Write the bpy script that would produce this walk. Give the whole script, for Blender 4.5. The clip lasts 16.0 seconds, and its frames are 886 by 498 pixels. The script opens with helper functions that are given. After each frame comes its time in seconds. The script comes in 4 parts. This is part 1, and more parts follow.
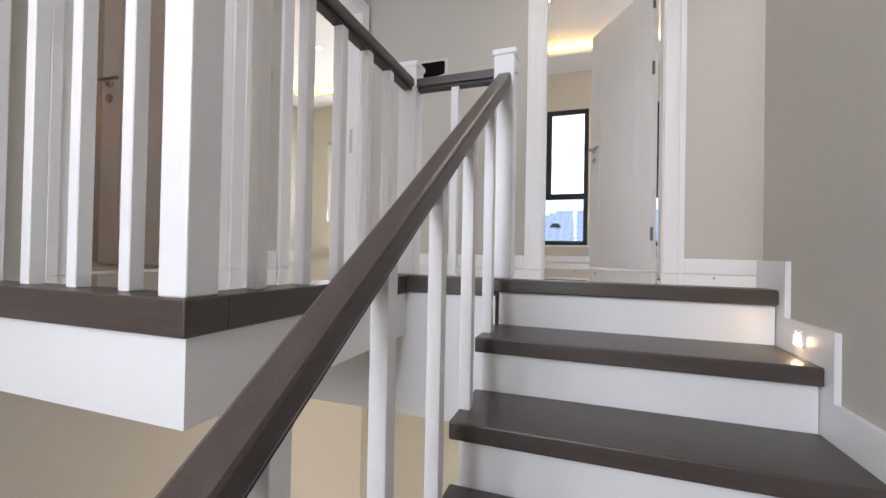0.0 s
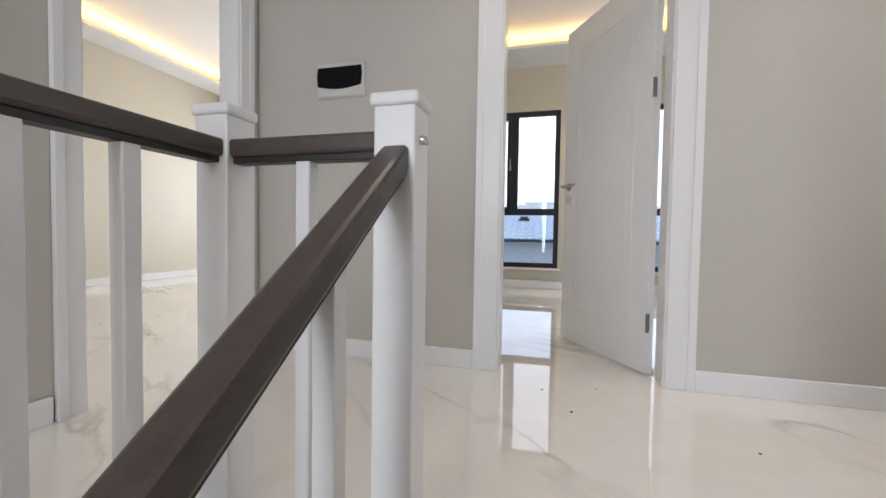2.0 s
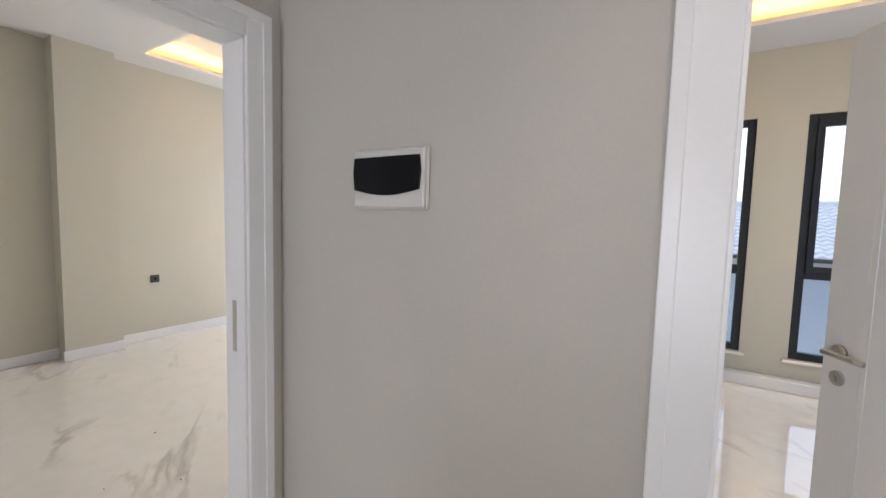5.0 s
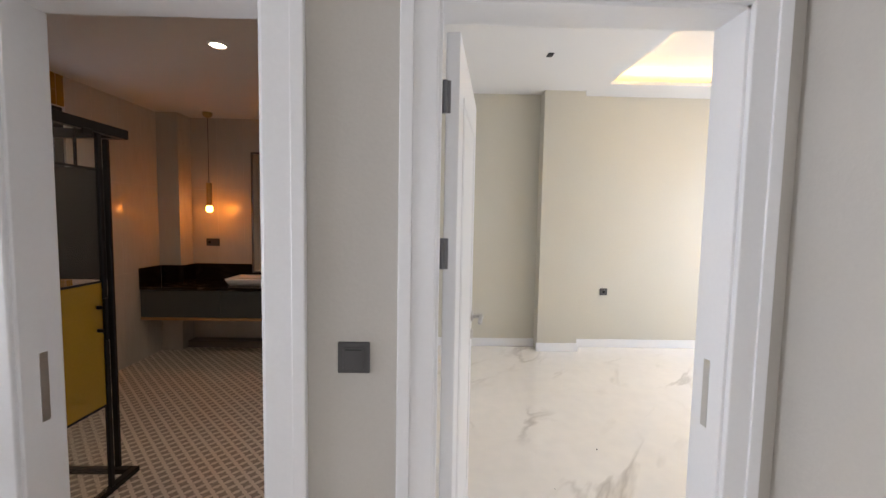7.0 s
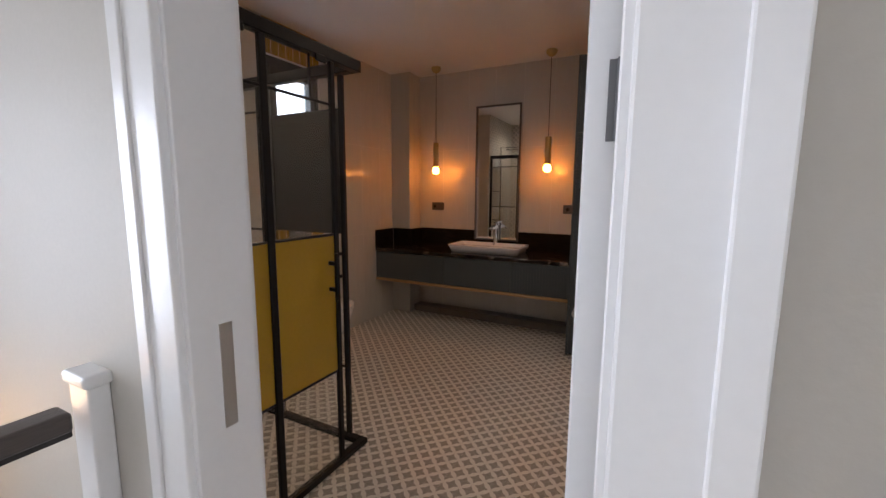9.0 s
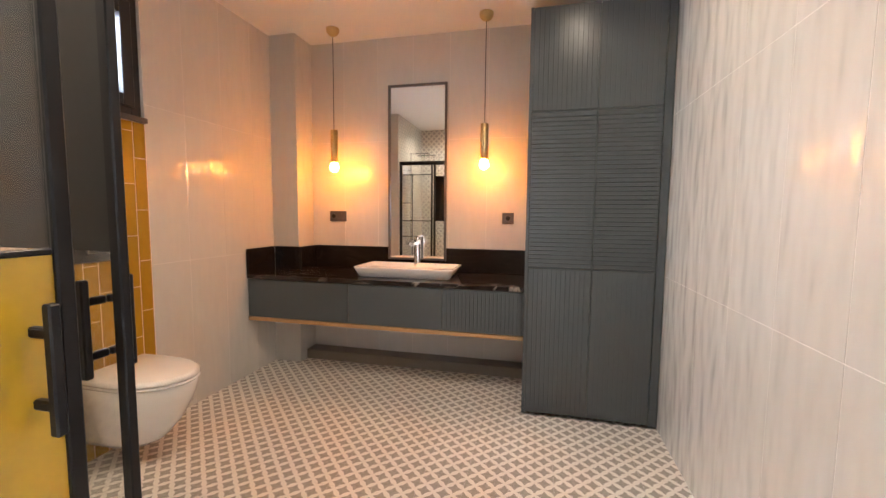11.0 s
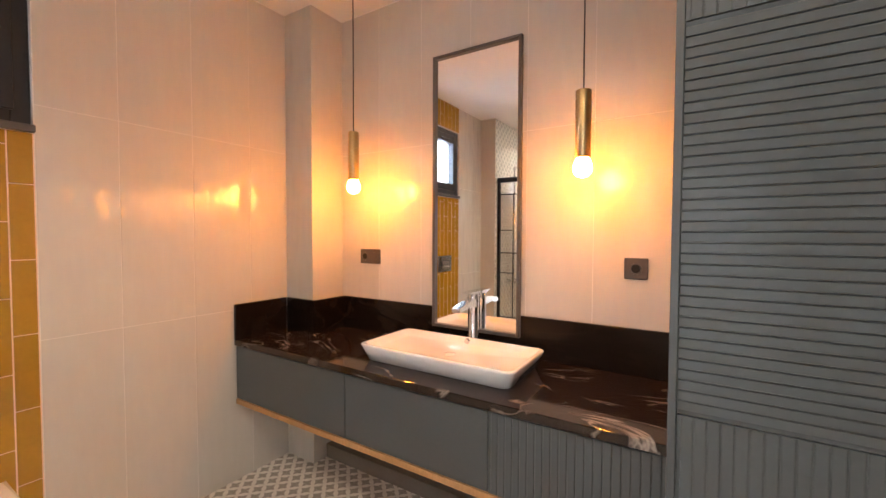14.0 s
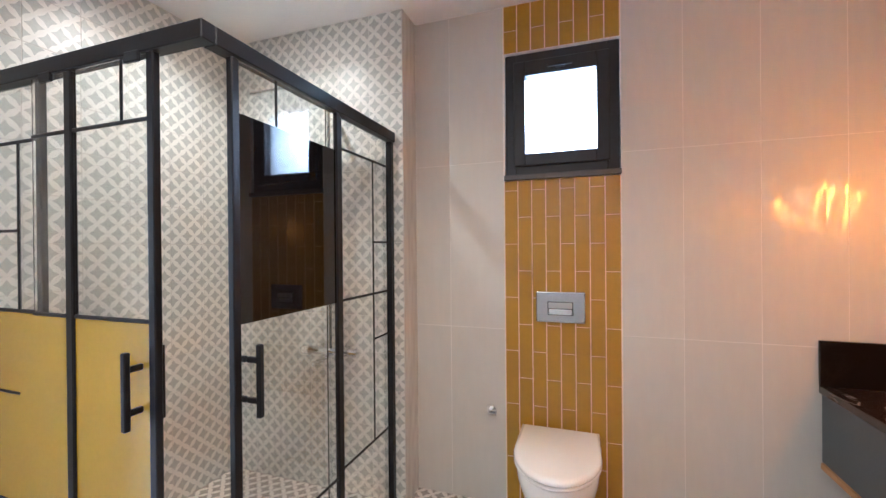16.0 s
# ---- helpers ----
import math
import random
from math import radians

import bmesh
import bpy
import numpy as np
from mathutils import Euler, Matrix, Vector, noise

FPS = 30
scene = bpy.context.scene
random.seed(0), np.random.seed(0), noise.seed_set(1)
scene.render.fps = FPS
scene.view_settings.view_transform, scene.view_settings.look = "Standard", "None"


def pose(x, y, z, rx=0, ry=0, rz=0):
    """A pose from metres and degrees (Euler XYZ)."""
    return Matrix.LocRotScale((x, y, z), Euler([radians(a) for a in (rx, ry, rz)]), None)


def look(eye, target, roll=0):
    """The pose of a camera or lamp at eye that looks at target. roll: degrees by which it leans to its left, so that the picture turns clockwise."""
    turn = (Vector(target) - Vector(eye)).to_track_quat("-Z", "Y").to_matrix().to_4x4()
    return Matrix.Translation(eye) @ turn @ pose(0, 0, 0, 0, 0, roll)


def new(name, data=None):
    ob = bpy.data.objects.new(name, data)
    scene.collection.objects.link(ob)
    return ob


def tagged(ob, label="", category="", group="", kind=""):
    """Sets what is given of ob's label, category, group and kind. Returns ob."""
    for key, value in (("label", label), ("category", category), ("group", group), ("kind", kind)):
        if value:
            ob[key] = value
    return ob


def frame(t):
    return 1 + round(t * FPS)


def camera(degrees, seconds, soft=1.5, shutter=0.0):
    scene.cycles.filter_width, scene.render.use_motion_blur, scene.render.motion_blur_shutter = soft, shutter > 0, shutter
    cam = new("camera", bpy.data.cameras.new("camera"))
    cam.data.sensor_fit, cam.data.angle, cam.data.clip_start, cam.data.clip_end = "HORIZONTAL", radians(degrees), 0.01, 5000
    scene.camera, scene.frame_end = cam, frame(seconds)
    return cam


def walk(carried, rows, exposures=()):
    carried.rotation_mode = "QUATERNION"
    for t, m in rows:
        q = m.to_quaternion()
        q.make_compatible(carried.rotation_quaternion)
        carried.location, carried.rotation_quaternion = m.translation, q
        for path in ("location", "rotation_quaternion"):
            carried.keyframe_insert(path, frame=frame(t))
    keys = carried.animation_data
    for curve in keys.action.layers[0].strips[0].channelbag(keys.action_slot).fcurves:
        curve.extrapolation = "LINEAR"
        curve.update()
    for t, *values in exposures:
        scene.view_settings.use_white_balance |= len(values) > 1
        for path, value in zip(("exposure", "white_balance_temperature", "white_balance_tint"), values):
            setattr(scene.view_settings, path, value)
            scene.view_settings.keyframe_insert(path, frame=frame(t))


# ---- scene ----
cam = camera(95.0, 16.0)
PATH = [
    (0, (0.989, -1.711, 0.105), (0.33, 0.177, 0.126), 1.1),
    (0.5, (0.991, -1.519, 0.313), (0.136, 0.289, 0.323), 1.3),
    (1, (0.885, -1.285, 0.419), (0.019, 0.518, 0.414), 1.4),
    (1.5, (0.931, -0.998, 0.592), (0.178, 0.855, 0.561), 1.2),
    (2, (0.962, -0.75, 0.709), (0.439, 1.18, 0.639), 0.9),
    (2.5, (1.029, -0.473, 0.871), (0.827, 1.514, 0.757), 1.0),
    (3, (0.964, -0.311, 0.974), (0.747, 1.669, 0.794), 0.9),
    (3.2, (0.918, -0.221, 1.038), (0.664, 1.755, 0.855), 1.0),
    (3.8, (0.858, 0.015, 1.18), (0.45, 1.93, 1.02), 1.1),
    (4.5, (0.74, 0.225, 1.36), (0.06, 2.07, 1.21), 1.3),
    (5.3, (0.603, 0.397, 1.478), (-0.623, 1.97, 1.328), 1.6),
    (5.5, (0.598, 0.462, 1.479), (-0.693, 1.983, 1.338), 1.7),
    (6, (0.566, 0.52, 1.495), (-1.035, 1.714, 1.394), 2.0),
    (6.5, (0.439, 0.48, 1.476), (-1.444, 1.143, 1.347), 1.8),
    (7, (0.298, 0.395, 1.514), (-1.696, 0.434, 1.374), 1.0),
    (7.5, (0.096, 0.333, 1.485), (-1.829, -0.189, 1.339), 0.8),
    (8, (-0.041, 0.253, 1.48), (-1.786, -0.699, 1.26), 0.7),
    (8.2, (-0.093, 0.171, 1.45), (-1.773, -0.87, 1.149), 0.4),
    (8.8, (-0.31, 0.02, 1.385), (-2.05, -0.93, 1.10), 0.4),
    (9.5, (-0.64, -0.20, 1.27), (-2.48, -1.01, 1.03), 0.4),
    (10.3, (-1.026, -0.412, 1.221), (-2.913, -1.042, 1.017), 0.4),
    (10.5, (-1.110, -0.469, 1.228), (-3.020, -1.028, 1.032), 0.4),
    (11, (-1.319, -0.541, 1.232), (-3.260, -0.995, 1.065), 0.5),
    (11.5, (-1.605, -0.538, 1.268), (-3.559, -0.940, 1.121), 0.4),
    (12, (-1.762, -0.534, 1.308), (-3.719, -0.923, 1.165), 0.4),
    (12.5, (-1.972, -0.592, 1.298), (-3.922, -1.017, 1.168), 0.5),
    (13, (-2.228, -0.649, 1.326), (-4.151, -1.186, 1.203), 0.5),
    (13.5, (-2.459, -0.603, 1.339), (-4.305, -1.365, 1.233), 0.3),
    (14, (-2.693, -0.557, 1.342), (-4.383, -1.624, 1.274), 0.2),
    (14.5, (-2.941, -0.664, 1.349), (-4.371, -2.062, 1.314), 0.1),
    (15, (-3.096, -0.675, 1.331), (-3.964, -2.477, 1.322), -0.2),
    (15.5, (-3.117, -0.592, 1.341), (-3.140, -2.592, 1.314), -0.2),
    (15.6, (-3.105, -0.578, 1.344), (-2.966, -2.573, 1.313), -0.3),
    (16, (-3.003, -0.529, 1.369), (-2.342, -2.417, 1.363), -0.5),
]
walk(cam, [(t, look(eye, target, roll)) for t, eye, target, roll in PATH],
     [(0, 0.02, 6500, 17), (0.5, -0.06, 6600, 17), (1.5, -0.13, 6600, 16), (2.0, -0.21, 6500, 15), (2.5, -0.25, 6400, 15), (3.2, -0.37, 6400, 15), (5.3, -0.14, 6500, 17), (6.5, 0.12, 6500, 17), (8.2, 0.26, 6150, 18), (9.2, 0.62, 6150, 16), (9.8, 1.55, 6120, 13), (10.3, 2.16, 6100, 12), (11.5, 2.39, 6000, 12), (12.5, 2.53, 5950, 12), (14, 2.55, 5950, 12), (14.5, 2.46, 5800, 11), (15, 2.38, 5100, 8), (15.5, 2.56, 4800, 7), (16, 2.52, 4800, 7)])

# ---- light ----
world = bpy.data.worlds.new("world")
scene.world = world
world.use_nodes = True
wn = world.node_tree.nodes
sky = wn.new("ShaderNodeTexSky")
sky.sky_type, sky.sun_disc = "NISHITA", False
sky.sun_elevation, sky.sun_rotation = radians(38), radians(70)
wn["Background"].inputs["Strength"].default_value = 0.15
haze = wn.new("ShaderNodeMix")
haze.data_type = "RGBA"
haze.inputs["Factor"].default_value, haze.inputs["B"].default_value = 0.75, (14, 15, 16.5, 1)
world.node_tree.links.new(sky.outputs[0], haze.inputs["A"])
world.node_tree.links.new(haze.outputs["Result"], wn["Background"].inputs["Color"])


def lamp(name, kind, m, energy, color, **more):
    data = bpy.data.lights.new(name, kind)
    data.energy, data.color = energy, color
    if kind == "AREA":
        data.shape, data.size, data.size_y = "RECTANGLE", more["size"], more["size_y"]
    elif kind == "SUN":
        data.angle = more["angle"]
    else:
        data.shadow_soft_size = more["radius"]
        if kind == "SPOT":
            data.spot_size, data.spot_blend = more["cone"], 0.8
    ob = new(name, data)
    ob.matrix_world = m
    return ob


SKY = (0.86, 0.93, 1.0)
lamp("sun", "SUN", look((20, 10, 25), (0, 0, 0)), 1.0, (1, 0.96, 0.9), angle=radians(14))
# stair window assumed, out of view: supplies the daylight from the south
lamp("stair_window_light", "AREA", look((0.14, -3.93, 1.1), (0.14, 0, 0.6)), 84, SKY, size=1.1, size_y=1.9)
# added fill from the unseen east end, brightens the landing walls
lamp("landing_window_light", "AREA", look((3.27, 0.75, 1.5), (0, 0.75, 1.2)), 8, SKY, size=0.9, size_y=1.3)
# bedroom window unseen; assumed on the north side, where daylight comes from
lamp("bedroom_window_light", "AREA", look((-2.9, 5.17, 1.5), (-2.9, 0, 1.2)), 72, SKY, size=2.0, size_y=1.6)
# extra fill through an added east opening, apart from the two north windows
lamp("north_room_window_light", "AREA", look((2.77, 3.4, 1.5), (0, 3.4, 1.2)), 25, SKY, size=1.6, size_y=1.6)
lamp("bath_window_light", "AREA", look((-2.895, -3.345, 2.30), (-2.895, -1.1, 0.9)), 21.5, SKY, size=0.7, size_y=0.6)


WARM = (1.0, 0.73, 0.47)
PALE_WARM = (1.0, 0.80, 0.58)
# the second, over the shower, is an assumed lamp that brightens that corner
for x, y, power, tint in ((-2.485, -1.055, 13, WARM), (-1.44, -1.925, 9, PALE_WARM), (-3.05, -0.29, 4.5, PALE_WARM)):
    lamp("downlight_beam", "SPOT", look((x, y, 2.606), (x, y + 0.001, 0)), power, tint, radius=0.022, cone=radians(150))

# two hall spots added on the unseen ceiling to brighten floor and walls
HALL_FILL_SPOTS = ((0.85, 0.72), (2.25, 0.72))
for x, y, power in ((*HALL_FILL_SPOTS[0], 28), (*HALL_FILL_SPOTS[1], 38)):
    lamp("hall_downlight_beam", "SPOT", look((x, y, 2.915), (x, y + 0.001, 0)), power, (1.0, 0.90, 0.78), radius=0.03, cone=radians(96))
# warm fill added out of view to light the storey below
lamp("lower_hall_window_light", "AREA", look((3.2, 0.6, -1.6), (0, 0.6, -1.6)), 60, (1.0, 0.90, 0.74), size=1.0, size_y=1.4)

# ---- materials ----
def material(name, color, rough=0.5, metal=0.0, vary=0.12, scale=6.0, grain=60.0, bump=0.02, stretch=(1, 1, 1), coat=0.0, rand=0.0):
    """A surface with variation at two scales, relief and optional change from piece to piece."""
    m = bpy.data.materials.new(name)
    m.use_nodes = True
    nt = m.node_tree
    N, L = nt.nodes, nt.links
    b = N["Principled BSDF"]
    tc, mp = N.new("ShaderNodeTexCoord"), N.new("ShaderNodeMapping")
    mp.inputs["Scale"].default_value = stretch
    L.new(tc.outputs["Object"], mp.inputs["Vector"])
    big, fine = N.new("ShaderNodeTexNoise"), N.new("ShaderNodeTexNoise")
    big.inputs["Scale"].default_value, fine.inputs["Scale"].default_value = scale, grain
    big.inputs["Detail"].default_value = fine.inputs["Detail"].default_value = 4
    L.new(mp.outputs[0], big.inputs["Vector"])
    L.new(mp.outputs[0], fine.inputs["Vector"])
    add = N.new("ShaderNodeMath")
    add.operation = "ADD"
    L.new(big.outputs["Fac"], add.inputs[0])
    L.new(fine.outputs["Fac"], add.inputs[1])
    last = add.outputs[0]
    if rand:
        info, mul = N.new("ShaderNodeObjectInfo"), N.new("ShaderNodeMath")
        mul.operation = "MULTIPLY_ADD"
        mul.inputs[1].default_value = rand
        L.new(info.outputs["Random"], mul.inputs[0])
        L.new(last, mul.inputs[2])
        last = mul.outputs[0]
    rng = N.new("ShaderNodeMapRange")
    rng.inputs["From Min"].default_value, rng.inputs["From Max"].default_value = 0.6, 1.4 + rand
    L.new(last, rng.inputs["Value"])
    mix = N.new("ShaderNodeMix")
    mix.data_type = "RGBA"
    lo, hi = [c * (1 - vary) for c in color], [min(1, c * (1 + vary)) for c in color]
    mix.inputs["A"].default_value, mix.inputs["B"].default_value = (*lo, 1), (*hi, 1)
    L.new(rng.outputs[0], mix.inputs["Factor"])
    L.new(mix.outputs["Result"], b.inputs["Base Color"])
    b.inputs["Roughness"].default_value, b.inputs["Metallic"].default_value = rough, metal
    b.inputs["Coat Weight"].default_value = coat
    b.inputs["Coat Roughness"].default_value = 0.05
    if bump:
        bp = N.new("ShaderNodeBump")
        bp.inputs["Strength"].default_value, bp.inputs["Distance"].default_value = min(1, bump * 10), 0.004
        L.new(fine.outputs["Fac"], bp.inputs["Height"])
        L.new(bp.outputs[0], b.inputs["Normal"])
    return m


def veined(name, base, vein, rough, scale, amount, sharp=0.04, drift=1.3, along=None):
    """Polished stone with drifting veins."""
    m = material(name, base, rough, 0, 0.05, 1.2, 9, 0)
    N, L = m.node_tree.nodes, m.node_tree.links
    b = N["Principled BSDF"]
    under = b.inputs["Base Color"].links[0].from_socket
    geo = N.new("ShaderNodeNewGeometry")
    mp = N.new("ShaderNodeMapping")
    mp.inputs["Rotation"].default_value, mp.inputs["Scale"].default_value = (0, 0, radians(32)), (1, 0.42, 1)
    if along is not None:      # veins run along one heading
        mp.vector_type = "TEXTURE"
        mp.inputs["Rotation"].default_value, mp.inputs["Scale"].default_value = (0, 0, radians(along)), (0.8, 2.6, 1)
    L.new(geo.outputs["Position"], mp.inputs["Vector"])
    n = N.new("ShaderNodeTexNoise")
    n.inputs["Scale"].default_value, n.inputs["Detail"].default_value, n.inputs["Distortion"].default_value = scale, 5, drift
    L.new(mp.outputs[0], n.inputs["Vector"])
    sub, ab = N.new("ShaderNodeMath"), N.new("ShaderNodeMath")
    sub.operation, ab.operation = "SUBTRACT", "ABSOLUTE"
    sub.inputs[1].default_value = 0.5
    L.new(n.outputs["Fac"], sub.inputs[0])
    L.new(sub.outputs[0], ab.inputs[0])
    rng = N.new("ShaderNodeMapRange")
    rng.inputs["From Min"].default_value, rng.inputs["From Max"].default_value = 0, sharp
    rng.inputs["To Min"].default_value, rng.inputs["To Max"].default_value = 1, 0
    L.new(ab.outputs[0], rng.inputs["Value"])
    n2 = N.new("ShaderNodeTexNoise")
    n2.inputs["Scale"].default_value = scale * 0.8
    L.new(geo.outputs["Position"], n2.inputs["Vector"])
    r2 = N.new("ShaderNodeMapRange")
    r2.inputs["From Min"].default_value, r2.inputs["From Max"].default_value, r2.inputs["To Max"].default_value = 0.47, 0.66, amount
    L.new(n2.outputs["Fac"], r2.inputs["Value"])
    mul = N.new("ShaderNodeMath")
    mul.operation = "MULTIPLY"
    L.new(rng.outputs[0], mul.inputs[0])
    L.new(r2.outputs[0], mul.inputs[1])
    mix = N.new("ShaderNodeMix")
    mix.data_type = "RGBA"
    mix.inputs["B"].default_value = (*vein, 1)
    L.new(mul.outputs[0], mix.inputs["Factor"])
    L.new(under, mix.inputs["A"])
    L.new(mix.outputs["Result"], b.inputs["Base Color"])
    return m


def fluted(m, depth):
    """Soft vertical waves in a clear glaze, uneven from place to place, over a plain body."""
    N, L = m.node_tree.nodes, m.node_tree.links
    b = N["Principled BSDF"]
    geo, mp, n = N.new("ShaderNodeNewGeometry"), N.new("ShaderNodeMapping"), N.new("ShaderNodeTexNoise")
    mp.inputs["Scale"].default_value = (1, 1, 0.30)
    n.inputs["Scale"].default_value, n.inputs["Detail"].default_value = 12, 1.2
    L.new(geo.outputs["Position"], mp.inputs["Vector"])
    L.new(mp.outputs[0], n.inputs["Vector"])
    bp = N.new("ShaderNodeBump")
    bp.inputs["Strength"].default_value, bp.inputs["Distance"].default_value = 1.0, depth
    L.new(n.outputs["Fac"], bp.inputs["Height"])
    L.new(bp.outputs[0], b.inputs["Coat Normal"])
    b.inputs["Coat Weight"].default_value, b.inputs["Coat Roughness"].default_value, b.inputs["Coat IOR"].default_value = 1.0, 0.165, 1.5
    b.inputs["Specular IOR Level"].default_value = 0.2
    return m


def patterned(name, ground, ink, cell, axes):
    """Printed cement tile: concave grey diamonds between pale crossing petals."""
    m = material(name, ground, 0.35, 0, 0.05, 3, 40, 0.0)
    N, L = m.node_tree.nodes, m.node_tree.links
    b = N["Principled BSDF"]
    under = b.inputs["Base Color"].links[0].from_socket
    geo, sep = N.new("ShaderNodeNewGeometry"), N.new("ShaderNodeSeparateXYZ")
    L.new(geo.outputs["Position"], sep.inputs[0])

    def op(kind, a, c=None):
        n = N.new("ShaderNodeMath")
        n.operation = kind
        for i, v in enumerate((a, c)):
            if v is None:
                continue
            if isinstance(v, (int, float)):
                n.inputs[i].default_value = v
            else:
                L.new(v, n.inputs[i])
        return n.outputs[0]
    p, q = sep.outputs[axes[0]], sep.outputs[axes[1]]
    turned = op("MULTIPLY", op("ADD", p, q), 0.7071), op("MULTIPLY", op("SUBTRACT", p, q), 0.7071)
    u, v = [op("ABSOLUTE", op("SUBTRACT", op("FRACT", op("DIVIDE", s, cell)), 0.5)) for s in turned]
    big, small = op("MAXIMUM", u, v), op("MINIMUM", u, v)
    inner = op("LESS_THAN", big, op("ADD", op("MULTIPLY", small, 0.24), 0.290))
    wear = N.new("ShaderNodeTexNoise")
    wear.inputs["Scale"].default_value = 70
    L.new(geo.outputs["Position"], wear.inputs["Vector"])
    soft = op("MULTIPLY", inner, op("ADD", op("MULTIPLY", wear.outputs["Fac"], 0.5), 0.65))
    # thin grey spine inside each petal
    cross = op("MULTIPLY", op("GREATER_THAN", big, 0.485), 0.08)
    fac = op("MAXIMUM", soft, cross)
    mix = N.new("ShaderNodeMix")
    mix.data_type = "RGBA"
    mix.inputs["B"].default_value = (*ink, 1)
    L.new(fac, mix.inputs["Factor"])
    L.new(under, mix.inputs["A"])
    L.new(mix.outputs["Result"], b.inputs["Base Color"])
    return m


def glow(name, color, strength):
    m = bpy.data.materials.new(name)
    m.use_nodes = True
    b = m.node_tree.nodes["Principled BSDF"]
    b.inputs["Base Color"].default_value = (*color, 1)
    b.inputs["Emission Color"].default_value = (*color, 1)
    b.inputs["Emission Strength"].default_value = strength
    return m


def clear(name, tint, rough=0.0, weight=1.0):
    m = bpy.data.materials.new(name)
    m.use_nodes = True
    b = m.node_tree.nodes["Principled BSDF"]
    b.inputs["Base Color"].default_value = (*tint, 1)
    b.inputs["Roughness"].default_value = rough
    b.inputs["Transmission Weight"].default_value = weight
    b.inputs["IOR"].default_value = 1.45
    return m


PAINT = material("wall_paint", (0.514, 0.487, 0.440), 0.6, 0, 0.03, 1.5, 90, 0.015)
CREAM = material("cream_wall_paint", (0.585, 0.555, 0.465), 0.6, 0, 0.03, 1.5, 90, 0.015)
CEIL = material("ceiling_paint", (0.78, 0.77, 0.75), 0.7, 0, 0.02, 2, 80, 0.01)
WHITE = material("white_lacquer", (0.80, 0.80, 0.80), 0.32, 0, 0.02, 4, 70, 0.006)
WOODX = material("taupe_stained_tread", (0.070, 0.054, 0.046), 0.34, 0, 0.28, 3, 30, 0.02, (1.2, 14, 14))
WOODY = material("taupe_stained_edge", (0.070, 0.054, 0.046), 0.34, 0, 0.28, 3, 30, 0.02, (14, 1.2, 14))
# rail wood coloured near black: the shade under the handrail is painted in
SHADED_FILLET = material("shade_blackened_fillet", (0.016, 0.012, 0.010), 0.45, 0, 0.2, 4, 30, 0.01)
MARBLE = veined("white_marble", (0.88, 0.84, 0.78), (0.50, 0.45, 0.39), 0.022, 1.5, 0.72, 0.024, 0.45, 48)
marble_gloss = MARBLE.node_tree.nodes["Principled BSDF"].inputs
marble_gloss["Coat Weight"].default_value, marble_gloss["Coat Roughness"].default_value = 0.7, 0.012
TILE = fluted(material("greige_glazed_tile", (0.56, 0.54, 0.50), 0.45, 0, 0.05, 2.2, 30, 0, (1, 1, 0.2), rand=0.2), 0.0175)
# taupe tile with the vanity's shade worked into its colour
SHADED_LEDGE = material("shade_darkened_taupe_tile", (0.17, 0.145, 0.12), 0.4, 0, 0.1, 5, 60, 0.01)
GROUT = material("pale_grout", (0.70, 0.675, 0.64), 0.8, 0, 0.08, 12, 120, 0.03)
MUSTARD = material("mustard_glazed_tile", (0.36, 0.20, 0.014), 0.16, 0, 0.14, 10, 50, 0.006, rand=0.5)
PEACH = material("peach_grout", (0.80, 0.58, 0.38), 0.8, 0, 0.08, 12, 120, 0.03)
FLOORT = patterned("patterned_floor_tile", (0.75, 0.71, 0.65), (0.28, 0.255, 0.22), 0.062, (0, 1))
SHOWX = patterned("patterned_wall_tile_south", (0.68, 0.67, 0.62), (0.39, 0.40, 0.375), 0.062, (0, 2))
SHOWY = patterned("patterned_wall_tile_east", (0.68, 0.67, 0.62), (0.39, 0.40, 0.375), 0.062, (1, 2))
SLATE = material("dark_green_grey_lacquer", (0.063, 0.075, 0.082), 0.30, 0, 0.06, 5, 80, 0.006)
STONE = veined("black_brown_marble", (0.017, 0.011, 0.0095), (0.42, 0.38, 0.34), 0.08, 5.2, 0.75, 0.019)
STONE_DARK = veined("black_brown_marble_plain", (0.010, 0.007, 0.006), (0.12, 0.08, 0.06), 0.16, 3.4, 0.08, 0.03)
PLY = material("raw_plywood_edge", (0.42, 0.24, 0.10), 0.6, 0, 0.2, 20, 90, 0.02, (1, 8, 1))
CERAMIC = material("white_ceramic", (0.83, 0.82, 0.80), 0.08, 0, 0.01, 5, 60, 0, coat=0.6)
CHROME = material("chrome", (0.82, 0.83, 0.85), 0.08, 1, 0.02, 10, 90, 0)
SATIN = material("polished_grey_chrome", (0.50, 0.51, 0.53), 0.14, 1, 0.04, 10, 90, 0)
STEEL = material("satin_steel", (0.55, 0.53, 0.50), 0.28, 1, 0.05, 20, 200, 0.004)
BRASS = material("brushed_brass", (0.55, 0.42, 0.20), 0.28, 1, 0.08, 8, 120, 0.006, (1, 1, 0.15))
BLACK = material("matt_black_metal", (0.012, 0.012, 0.014), 0.32, 0, 0.1, 10, 90, 0.004)
FRAME = material("anthracite_window_frame", (0.030, 0.033, 0.040), 0.35, 0, 0.08, 8, 90, 0.004)
SOCKET = material("anthracite_plastic", (0.075, 0.072, 0.072), 0.35, 0, 0.05, 20, 120, 0.004)
DARKBOX = material("smoked_plastic", (0.006, 0.006, 0.007), 0.18, 0, 0.1, 10, 60, 0)
